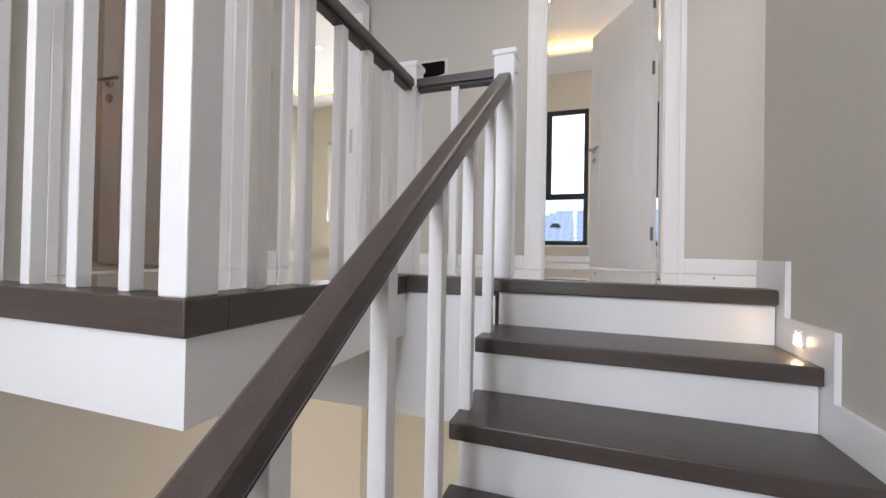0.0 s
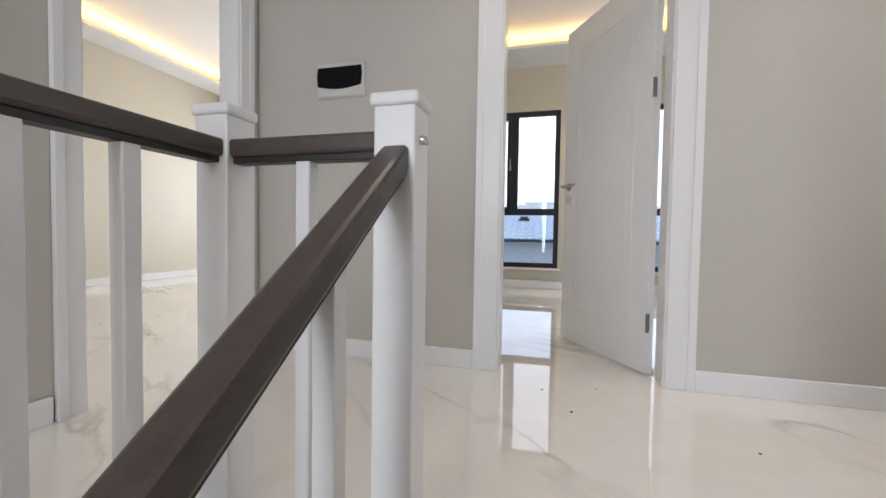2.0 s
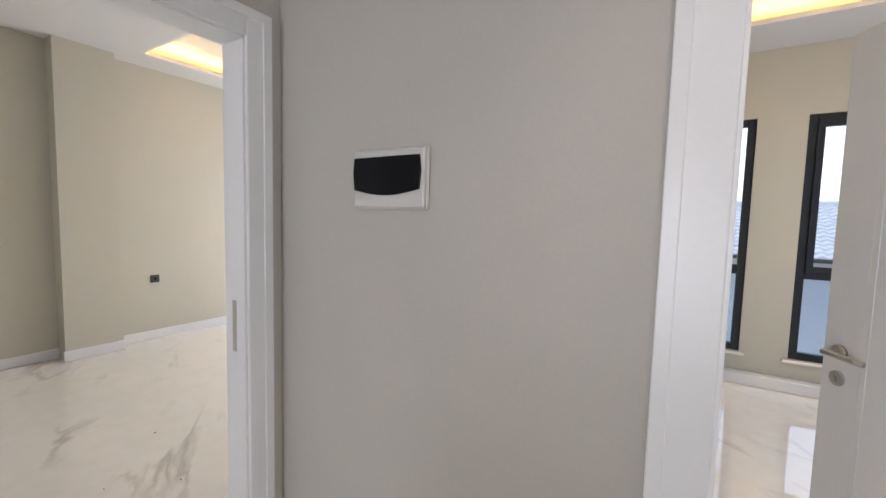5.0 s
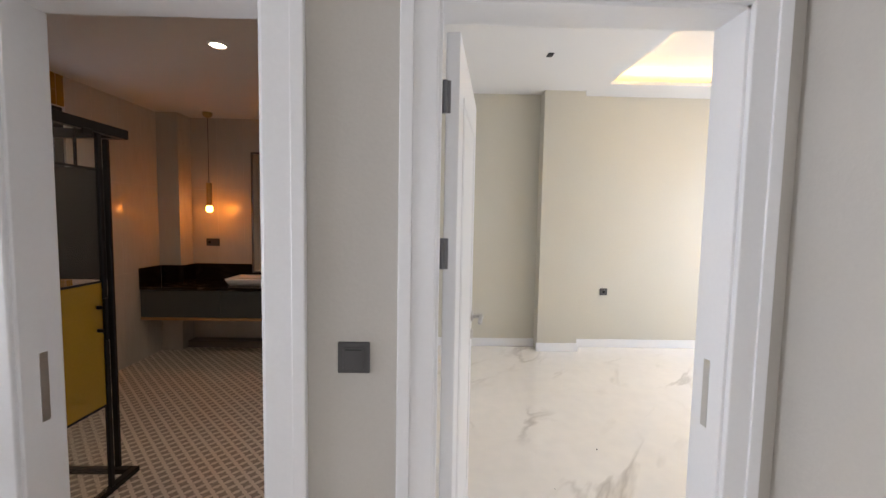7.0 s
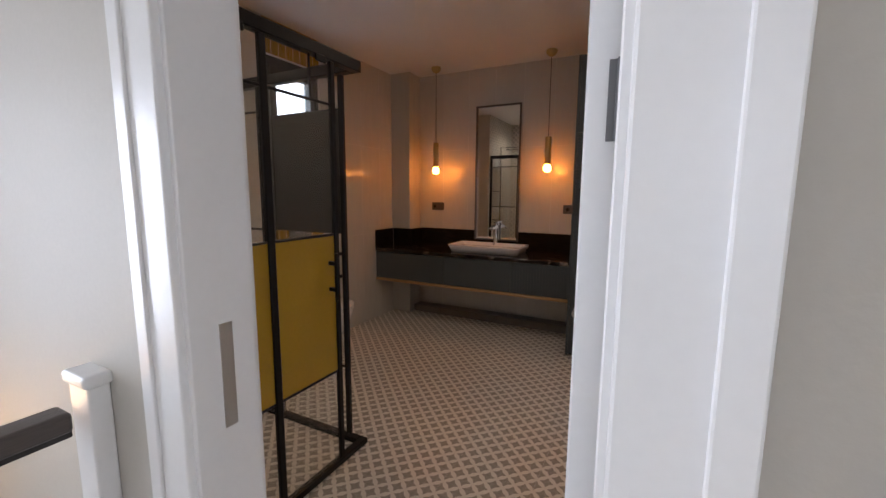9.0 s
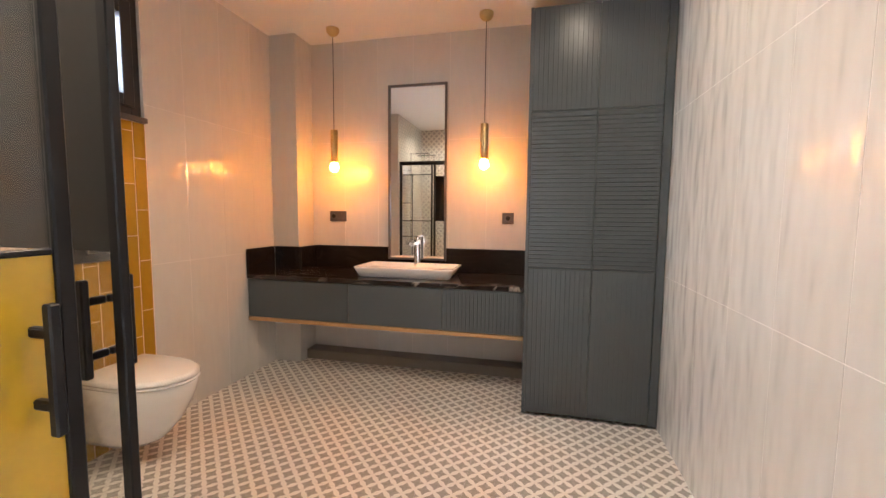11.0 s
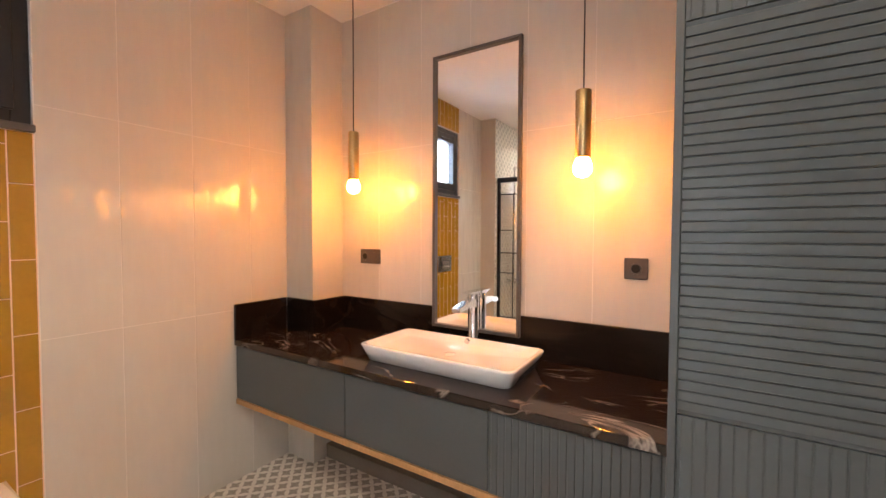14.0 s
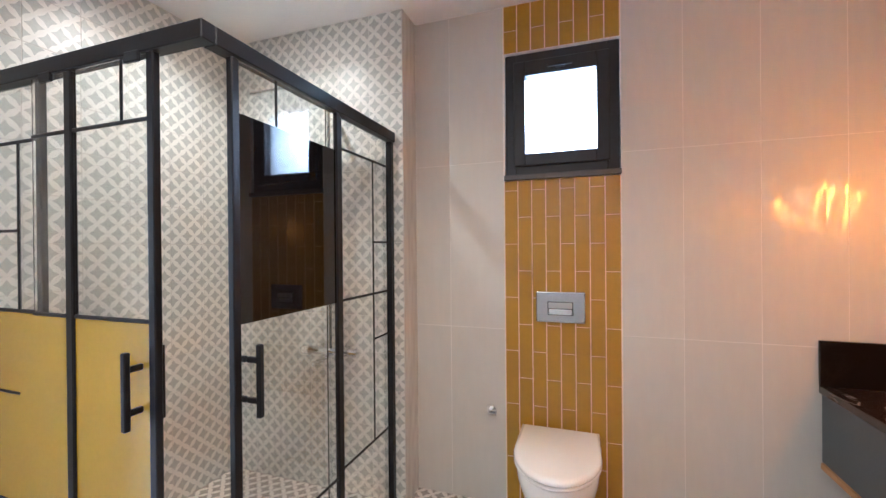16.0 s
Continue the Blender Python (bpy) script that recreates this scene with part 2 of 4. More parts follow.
for dull in (BLACK, STONE_DARK, FRAME):
    dull.node_tree.nodes["Principled BSDF"].inputs["Specular IOR Level"].default_value = 0.25
DARKBOX.node_tree.nodes["Principled BSDF"].inputs["Specular IOR Level"].default_value = 0.15
MIRROR = material("mirror_silver", (0.93, 0.93, 0.92), 0.0, 1, 0.0, 2, 20, 0)
GLASS = clear("clear_glass", (0.97, 0.985, 0.98))
BLUEGLASS = clear("blue_tinted_glass", (0.72, 0.84, 0.97))
FROST = clear("frosted_glass", (0.97, 0.99, 1.0), 0.5)
YELLOWGLASS = material("yellow_back_painted_glass", (0.50, 0.31, 0.022), 0.22, 0, 0.05, 3, 60, 0, coat=0.5)
BLACKGLASS = material("black_back_painted_glass", (0.006, 0.0055, 0.006), 0.03, 0, 0.05, 3, 60, 0)
BULB = glow("warm_bulb", (1.0, 0.29, 0.027), 49)
LED = glow("downlight_led", (1.0, 0.80, 0.58), 22)
COVE = glow("cove_led_strip", (1.0, 0.66, 0.24), 18)
STEPLED = glow("step_led", (1.0, 0.72, 0.38), 65)
SCONCE = glow("wall_lamp_bulb", (1.0, 0.60, 0.26), 90)
MATTDARK = material("matt_dark_back_paint", (0.030, 0.028, 0.027), 0.7, 0, 0.05, 5, 60, 0.004)
PLASTIC = material("off_white_plastic", (0.62, 0.60, 0.57), 0.4, 0, 0.02, 6, 90, 0.004)
BRONZE = material("dark_bronze", (0.10, 0.055, 0.03), 0.35, 0.8, 0.1, 12, 90, 0.004)
HINGE = material("dark_grey_hinge", (0.17, 0.17, 0.175), 0.4, 0.5, 0.08, 10, 90, 0.004)
ROOF = material("grey_blue_roof_tile", (0.47, 0.53, 0.60), 0.6, 0, 0.15, 3, 30, 0.03)
RENDERW = material("pale_render", (0.45, 0.47, 0.50), 0.8, 0, 0.08, 2, 60, 0.02)
GRASS = material("dull_grass", (0.07, 0.09, 0.05), 0.9, 0, 0.3, 0.4, 8, 0.03)
LEAF = material("far_foliage", (0.07, 0.085, 0.07), 0.8, 0, 0.3, 1, 8, 0.03)


# ---- building blocks ----
def boxes(*bs, bevel=0.0, seg=2):
    bm = bmesh.new()
    for x0, x1, y0, y1, z0, z1 in bs:
        bmesh.ops.create_cube(bm, size=1, matrix=Matrix.Translation(((x0 + x1) / 2, (y0 + y1) / 2, (z0 + z1) / 2)) @ Matrix.Diagonal((abs(x1 - x0), abs(y1 - y0), abs(z1 - z0), 1)))
    if bevel:
        bmesh.ops.bevel(bm, geom=bm.edges[:], offset=bevel, segments=seg, affect="EDGES", profile=0.5)
    return bm


def rod(p0, p1, r0, r1=None, seg=20, bm=None):
    bm = bm or bmesh.new()
    a, b = Vector(p0), Vector(p1)
    m = Matrix.Translation((a + b) / 2) @ (b - a).to_track_quat("Z", "Y").to_matrix().to_4x4()
    bmesh.ops.create_cone(bm, cap_ends=True, segments=seg, radius1=r0, radius2=r0 if r1 is None else r1, depth=(b - a).length, matrix=m)
    return bm


def lathe(profile, center, seg=32):
    """Turns (radius, height) pairs round an upright axis."""
    bm = bmesh.new()
    rings = []
    for r, z in profile:
        rings.append([bm.verts.new((center[0] + r * math.cos(a), center[1] + r * math.sin(a), center[2] + z)) for a in (2 * math.pi * i / seg for i in range(seg))])
    for a, b in zip(rings, rings[1:]):
        for i in range(seg):
            bm.faces.new((a[i], a[(i + 1) % seg], b[(i + 1) % seg], b[i]))
    for ring in (rings[0], rings[-1]):
        if len(ring) > 2:
            bm.faces.new(ring)
    bmesh.ops.recalc_face_normals(bm, faces=bm.faces[:])
    return bm


def prism(points, axis, a, b, bevel=0.0):
    """A flat outline, pushed along x, y or z from a to b."""
    bm = bmesh.new()
    put = {"x": lambda p, s: (s, p[0], p[1]), "y": lambda p, s: (p[0], s, p[1]), "z": lambda p, s: (p[0], p[1], s)}[axis]
    lo, hi = [bm.verts.new(put(p, a)) for p in points], [bm.verts.new(put(p, b)) for p in points]
    bm.faces.new(lo)
    bm.faces.new(hi[::-1])
    n = len(points)
    for i in range(n):
        bm.faces.new((lo[i], hi[i], hi[(i + 1) % n], lo[(i + 1) % n]))
    bmesh.ops.recalc_face_normals(bm, faces=bm.faces[:])
    if bevel:
        bmesh.ops.bevel(bm, geom=bm.edges[:], offset=bevel, segments=2, affect="EDGES", profile=0.5)
    return bm


def loft(rings, close=(True, True)):
    bm = bmesh.new()
    vs = [[bm.verts.new(p) for p in ring] for ring in rings]
    n = len(vs[0])
    for a, b in zip(vs, vs[1:]):
        for i in range(n):
            bm.faces.new((a[i], a[(i + 1) % n], b[(i + 1) % n], b[i]))
    if close[0]:
        bm.faces.new(vs[0][::-1])
    if close[1]:
        bm.faces.new(vs[-1])
    bmesh.ops.recalc_face_normals(bm, faces=bm.faces[:])
    return bm


def merge(*bms):
    out = bms[0]
    for b in bms[1:]:
        me = bpy.data.meshes.new("tmp")
        b.to_mesh(me)
        out.from_mesh(me)
        bpy.data.meshes.remove(me)
        b.free()
    return out


def mesh_of(name, bm, mat, smooth=False):
    me = bpy.data.meshes.new(name)
    bm.to_mesh(me)
    bm.free()
    me.materials.append(mat)
    if smooth:
        for p in me.polygons:
            p.use_smooth = True
    return me


def part(name, bm, mat, parent=None, label="", smooth=False):
    ob = new(name, mesh_of(name, bm, mat, smooth))
    if parent is not None:
        ob.parent = parent
        ob.matrix_parent_inverse = parent.matrix_basis.inverted()
    return tagged(ob, label)


def structure(name, bm, mat, label, category):
    return tagged(part(name, bm, mat), label, category, "", "structure")


def thing(name, at, label, category, group=""):
    ob = new(name)
    ob.matrix_basis = pose(*at)
    ob.empty_display_size = 0.1
    return tagged(ob, label, category, group)


def wall(name, axis, a, b, lo, hi, holes, mat, label, zlo=0.0, zhi=3.1):
    """A wall of thickness a..b along x or y (axis is the thin one) from lo to hi, with holes (from, to, bottom, top)."""
    bs, at = [], lo
    for h0, h1, z0, z1 in sorted(holes):
        bs.append((at, h0, zlo, zhi))
        if z0 > zlo:
            bs.append((h0, h1, zlo, z0))
        if z1 < zhi:
            bs.append((h0, h1, z1, zhi))
        at = h1
    bs.append((at, hi, zlo, zhi))
    if axis == "x":
        bm = boxes(*[(a, b, s, e, z0, z1) for s, e, z0, z1 in bs])
    else:
        bm = boxes(*[(s, e, a, b, z0, z1) for s, e, z0, z1 in bs])
    return structure(name, bm, mat, label, "wall")


# ---- structure ----
WX = -0.792           # hall face of the west wall
NY = 1.362            # hall face of the north wall
wall("wall_west", "x", WX - 0.12, WX, -4.0, 5.4, [(-0.738, -0.047, -0.12, 2.10), (0.385, 1.222, -0.12, 2.10)], PAINT, "matt greige painted hall wall with two doorways", -3.0)
wall("wall_north", "y", NY, NY + 0.13, WX, 3.3, [(0.678, 1.496, 0.0, 2.12)], PAINT, "matt greige painted hall wall with one doorway")
# unseen closing wall; its opening is made only for the landing fill
wall("wall_landing_east", "x", 3.3, 3.44, -0.02, NY, [(0.3, 1.2, 0.85, 2.15)], PAINT, "plain greige landing wall")
wall("wall_landing_south", "y", -0.02, 0.12, 1.76, 3.3, [], PAINT, "plain greige landing wall")
wall("wall_stair_east", "x", 1.62, 1.76, -4.0, 0.12, [], PAINT, "greige wall beside the stairs", -3.0)
# this wall's opening is assumed and unseen, there for the stair daylight
wall("wall_stair_south", "y", -4.14, -4.0, WX - 0.12, 1.76, [(-0.42, 0.70, 0.15, 2.05)], PAINT, "greige stairwell wall with an assumed, unseen window opening", -3.0)
structure("stairwell_pier", boxes((WX, -0.44, -4.0, -2.315, -3.0, 2.95)), PAINT, "greige wall corner of the stairwell", "wall")
structure("landing_beam", boxes((WX, 1.62, -0.03, 0.14, -0.62, -0.251)), WHITE, "white painted beam under the landing edge", "beam")
structure("lower_soffit", boxes((WX, 3.3, 0.14, NY + 0.13, -0.40, -0.251), (WX, 0.135, -1.005, -0.03, -0.258, -0.251)), CEIL, "plain white ceiling of the lower hall", "ceiling")
wall("wall_lower_north", "y", NY, NY + 0.13, WX, 3.3, [], CREAM, "plain cream wall of the lower hall", -3.0, -0.40)
# hidden opening added in this wall for the lower hall fill
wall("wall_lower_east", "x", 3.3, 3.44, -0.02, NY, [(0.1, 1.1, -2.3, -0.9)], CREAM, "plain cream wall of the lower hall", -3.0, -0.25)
wall("wall_lower_south", "y", -0.02, 0.12, 1.76, 3.3, [], CREAM, "plain cream wall of the lower hall", -3.0, -0.25)
structure("floor_lower", boxes((WX, 1.62, -4.0, 0.06, -3.1, -3.0), (WX, 3.3, 0.06, NY, -3.1, -3.0)), MARBLE, "polished pale marble floor below the stairs", "floor")
structure("floor", boxes((WX - 0.12, 0.145, -1.02, 0.045, -0.25, 0), (WX - 0.12, 3.3, 0.045, NY + 0.13, -0.25, 0)), MARBLE, "polished white marble tile floor with grey-brown veins", "floor")
structure("ceiling_hall", boxes((WX, 3.3, -4.0, NY, 2.95, 3.1)), CEIL, "plain white hall ceiling", "ceiling")

# rooms behind the doors
# the bathroom is laid out from its own corner and set in place as a whole at the end
BATH = Matrix.Translation((0.24, 0.105, 0))
BX0, BX1, BY0, BY1 = -4.74, WX - 0.12 - 0.24, -2.775, 0.055
wall("wall_bath_south", "y", BY0 - 0.28, BY0 - 0.001, BX0 - 0.2, BX1, [(-3.41, -2.845, 1.745, 2.385)], GROUT, "tiled bathroom wall with a small window", -0.1, 2.8)
wall("wall_bath_west", "x", BX0 - 0.2, BX0 - 0.001, BY0, BY1, [], GROUT, "greige tiled bathroom wall", -0.1, 2.8)
wall("wall_bath_north", "y", BY1 + 0.001, 0.25 - 0.105, BX0 - 0.2, BX1, [], GROUT, "greige tiled bathroom wall", -0.1, 3.1)
structure("bath_floor_bed", boxes((BX0 - 0.2, BX1, BY0 - 0.05, BY1 + 0.05, -0.2, -0.0012)), GROUT, "pale grout bed under the bathroom floor tiles", "floor")
structure("ceiling_bath", boxes((BX0 - 0.2, BX1, BY0 - 0.2, BY1 + 0.0025, 2.64, 2.78)), CEIL, "plain white bathroom ceiling", "ceiling")
structure("bath_threshold", boxes((WX - 0.135, WX - 0.08, -0.738, -0.047, -0.02, 0.006), bevel=0.002), MARBLE, "pale marble threshold in the bathroom doorway", "trim")

RX0, RX1, RY0, RY1 = -4.55, WX - 0.12, 0.25, 5.2
wall("wall_bedroom_west", "x", RX0 - 0.15, RX0, RY0, RY1, [], CREAM, "plain cream bedroom wall", 0, 3.3)
wall("wall_bedroom_north", "y", RY1, RY1 + 0.2, RX0 - 0.15, RX1, [(-3.9, -1.9, 0.7, 2.3)], CREAM, "cream bedroom wall with an assumed, unseen window opening", 0, 3.3)
structure("bedroom_pillar", boxes((RX0, RX0 + 0.18, 1.61, 2.075, 0, 3.0)), CREAM, "cream painted pillar projecting from the bedroom wall", "pillar")
structure("floor_bedroom", boxes((RX0, RX1, RY0, RY1, -0.2, -0.001)), MARBLE, "polished white marble floor with grey veins", "floor")


def tray_ceiling(name, x0, x1, y0, y1, tx0, tx1, ty0, ty1, z, label):
    rim = boxes((x0, x1, y0, ty0, z, z + 0.035), (x0, x1, ty1, y1, z, z + 0.035), (x0, tx0, ty0, ty1, z, z + 0.035), (tx1, x1, ty0, ty1, z, z + 0.035),
                (x0, x1, y0, y1, z + 0.17, z + 0.26))
    structure(name, rim, CEIL, label, "ceiling")
    strip = thing("cove_light", (tx0, ty0, z + 0.035), "warm white light strip hidden in the ceiling cove", "light")
    for a, b, c, d in ((tx0 - 0.14, tx0 - 0.10, ty0, ty1), (tx1 + 0.10, tx1 + 0.14, ty0, ty1), (tx0, tx1, ty0 - 0.14, ty0 - 0.10), (tx0, tx1, ty1 + 0.10, ty1 + 0.14)):
        part("led_strip", boxes((a, b, c, d, z + 0.0351, z + 0.062)), COVE, strip)


tray_ceiling("ceiling_bedroom", RX0, RX1, RY0, RY1, -4.12, -1.55, 2.23, 4.7, 3.0, "white bedroom ceiling with a recessed lit cove")
wall("wall_north_room_north", "y", 5.009, 5.23, WX, 3.0, [(-0.235, 1.024, 0.272, 2.427), (1.38, 2.639, 0.272, 2.427)], CREAM, "cream wall with two tall black windows", 0, 3.3)
# the opening here is added for the fill lamp and stays out of view
wall("wall_north_room_east", "x", 2.8, 3.0, NY + 0.13, 5.009, [(2.6, 4.2, 0.7, 2.3)], CREAM, "cream room wall with an unseen opening added for fill light", 0, 3.3)
structure("floor_north_room", boxes((WX, 2.8, NY + 0.13, 5.009, -0.2, -0.001)), MARBLE, "polished white marble floor with grey veins", "floor")
tray_ceiling("ceiling_north_room", WX, 2.8, NY + 0.13, 5.009, -0.4, 2.2, 2.1, 4.40, 3.02, "white ceiling with a recessed lit cove")

# ---- skirting ----
def skirting(name, *bs):
    structure(name, boxes(*bs, bevel=0.004, seg=1), WHITE, "white lacquered skirting board", "skirting")


SH, ST = 0.10, 0.016
skirting("baseboard_north", (WX, 0.564, NY - ST, NY - 0.001, 0, SH), (1.61, 3.3, NY - ST, NY - 0.001, 0, SH))
skirting("baseboard_west", (WX + 0.001, WX + ST, 0.055, 0.288, 0, SH), (WX + 0.001, WX + ST, 1.302, NY - ST, 0, SH))
skirting("baseboard_stair_wall_end", (1.605, 1.76, 0.121, 0.136, 0, SH))
skirting("baseboard_bedroom_west", (RX0 + 0.001, RX0 + ST, RY0, 1.61, 0, SH), (RX0 + 0.001, RX0 + ST, 2.075, RY1, 0, SH), (RX0 + 0.181, RX0 + 0.18 + ST, 1.595, 2.09, 0, SH))
skirting("baseboard_north_room", (WX, 2.8, 5.009 - ST, 4.878, 0, SH))

# ---- stairs ----
RISE, GO, TOPY, SL, SR = 0.184, 0.277, -0.062, 0.645, 1.600
stairs = tagged(part("staircase", prism([(TOPY + 0.02, -0.06)] + [p for n in range(10) for p in ((TOPY + 0.025 - GO * n, -0.052 - RISE * n), (TOPY + 0.025 - GO * n, -0.052 - RISE * (n + 1)))] + [(TOPY - GO * 9, -2.2), (TOPY + 0.02, -0.5)], "x", SL + 0.012, SR), WHITE), "white stair body with dark taupe wooden treads", "stairs", "", "structure")
for n in range(0, 9):
    y = TOPY - GO * n
    z = -RISE * n + (0.003 if n == 0 else 0)
    part("tread", boxes((SL - 0.012 if n else 0.62, SR + 0.004, y, y + (GO + 0.02 if n else 0.10), z - 0.052, z), bevel=0.005), WOODX, stairs, "dark taupe stained wooden tread")
skirt = [(0.12, 0.1)]
for n in range(0, 9):
    y = TOPY - GO * n - 0.02
    skirt += [(y - 0.02, 0.10 - RISE * n), (y - 0.02, 0.10 - RISE * (n + 1))]
skirt += [(TOPY - GO * 9, -RISE * 9 - 0.4), (0.12, -0.4)]
structure("baseboard_stairs", prism(skirt, "x", 1.604, 1.6195), WHITE, "stepped white skirting board beside the stairs", "skirting")
structure("mid_landing", boxes((WX, 1.62, -4.0, TOPY - GO * 8.2, -RISE * 9 - 0.25, -RISE * 9)), WOODX, "dark wooden half landing", "floor")

# dark edging boards and white fascia round the well
for nm, b in (("edging_west", (0.144, 0.250, -1.02, -0.062, -0.074, 0.004)), ("edging_south", (WX + 0.001, 0.250, -1.125, -1.02, -0.074, 0.004)), ("edging_north", (0.144, 0.62, -0.062, 0.046, -0.07, 0.004))):
    structure(nm, boxes(b, bevel=0.004), WOODY if "west" in nm else WOODX, "dark taupe wooden edging board of the landing", "trim")
for nm, b in (("fascia_west", (0.14, 0.235, -1.01, -0.04, -0.262, -0.074)), ("fascia_south", (WX + 0.001, 0.235, -1.108, -1.01, -0.262, -0.074)), ("fascia_north", (0.235, 0.64, -0.04, 0.06, -0.618, -0.07))):
    structure(nm, boxes(b), WHITE, "white fascia under the landing edge", "trim")

# ---- railing ----
def newel(x, y, z0=0.0, height=0.968, s=0.0445, sx=None, label="square white newel post with a flat cap"):
    ob = thing("newel_post", (x, y, z0), label, "newel post", "newel posts")
    sx = sx or s
    def block(grow, z1, z2, bev, seg=2):
        return boxes((x - sx - grow, x + sx + grow, y - s - grow, y + s + grow, z0 + z1, z0 + z2), bevel=bev, seg=seg)
    part("post", block(0, 0.004, height, 0.004), WHITE, ob)
    part("cap", block(0.0085, height - 0.001, height + 0.026, 0.009, 3), WHITE, ob)
    return ob


N1, N2, N3, N4 = (0.649, 0.060), (0.190, 0.07), (0.195, -1.072), (-0.7715, -1.045)
n1 = newel(*N1)
part("hook", merge(rod((0.693, 0.050, 0.902), (0.7035, 0.050, 0.902), 0.010, 0.010, 14), rod((0.702, 0.050, 0.906), (0.709, 0.046, 0.893), 0.006, 0.004, 10)), STEEL, n1, "small satin steel hook")
newel(*N2, height=0.980)
newel(*N3, s=0.0397)
n4 = newel(*N4, s=0.0397, sx=0.020, label="square white newel post standing against the wall")
part("screw_cap", rod((N4[0] + 0.019, N4[1] + 0.018, 0.70), (N4[0] + 0.0265, N4[1] + 0.018, 0.70), 0.009, 0.007, 12), STEEL, n4)
newel(0.668, TOPY - GO * 8.75, -RISE * 9, 1.0)
baluster_data = mesh_of("baluster", boxes((-0.018, 0.018, -0.018, 0.018, 0, 1), bevel=0.0025, seg=1), WHITE)


def baluster(parent, x, y, z0, z1):
    ob = new("baluster", baluster_data)
    ob.parent = parent
    ob.matrix_parent_inverse = parent.matrix_basis.inverted()
    ob.matrix_basis = Matrix.Translation((x, y, z0)) @ Matrix.Diagonal((1, 1, z1 - z0, 1))


RT = 0.924
def rail_run(a, b, places, label):
    """A level handrail between two posts with its balusters."""
    ob = thing("railing", (*a, 0), label, "railing", "landing railings")
    along = 0 if abs(b[0] - a[0]) > abs(b[1] - a[1]) else 1
    lo, hi = sorted((a[along], b[along]))
    c = (a[1 - along] + b[1 - along]) / 2
    lo, hi = lo + 0.038, hi - 0.038
    def run(w, z0, z1, bev):
        bs = (lo, hi, c - w, c + w, z0, z1) if along == 0 else (c - w, c + w, lo, hi, z0, z1)
        return boxes(bs, bevel=bev, seg=3)
    part("handrail", run(0.032, RT - 0.042, RT, 0.009), WOODX if along == 0 else WOODY, ob, "dark taupe wooden handrail")
    part("under_rail", run(0.020, RT - 0.056, RT - 0.041, 0.002), SHADED_FILLET, ob, "fillet under the handrail, blackened to carry its shade")
    for s in places:
        x, y = (s, c) if along == 0 else (c, s)
        baluster(ob, x, y, 0.004, RT - 0.046)
    return ob


rail_run(N2, N1, (0.418,), "short dark handrail with a white baluster between two posts")
rail_run(N3, N2, [-0.88 + 0.1765 * i for i in range(5)], "dark wooden handrail on white square balusters beside the well")
rail_run(N4, N3, [-0.004 - 0.187 * i for i in range(4)], "dark wooden handrail on white square balusters at the landing edge")
stair_rail = thing("stair_railing", (0.668, TOPY, -RISE), "sloping dark wooden handrail on white square balusters", "railing")
SLOPE = 0.688
def rail_top(y):
    return 0.879 + SLOPE * y


def sloped(w, top, bottom, bev):
    y0, y1 = TOPY - GO * 8.6, 0.016
    return prism([(y1, rail_top(y1) + top), (y0, rail_top(y0) + top), (y0, rail_top(y0) + bottom), (y1, rail_top(y1) + bottom)], "x", 0.652 - w, 0.652 + w, bev)


part("handrail", sloped(0.029, 0, -0.060, 0.010), WOODY, stair_rail, "dark taupe wooden sloping handrail")
part("under_rail", sloped(0.018, -0.059, -0.074, 0.002), SHADED_FILLET, stair_rail, "fillet under the handrail, blackened to carry its shade")
for n in range(1, 9):
    y = TOPY - GO * n + 0.113
    post = prism([(y - 0.018, -RISE * n), (y + 0.018, -RISE * n), (y + 0.018, rail_top(y + 0.018) - 0.068), (y - 0.018, rail_top(y - 0.018) - 0.068)], "x", 0.633, 0.669, 0.002)
    part("baluster", post, WHITE, stair_rail)

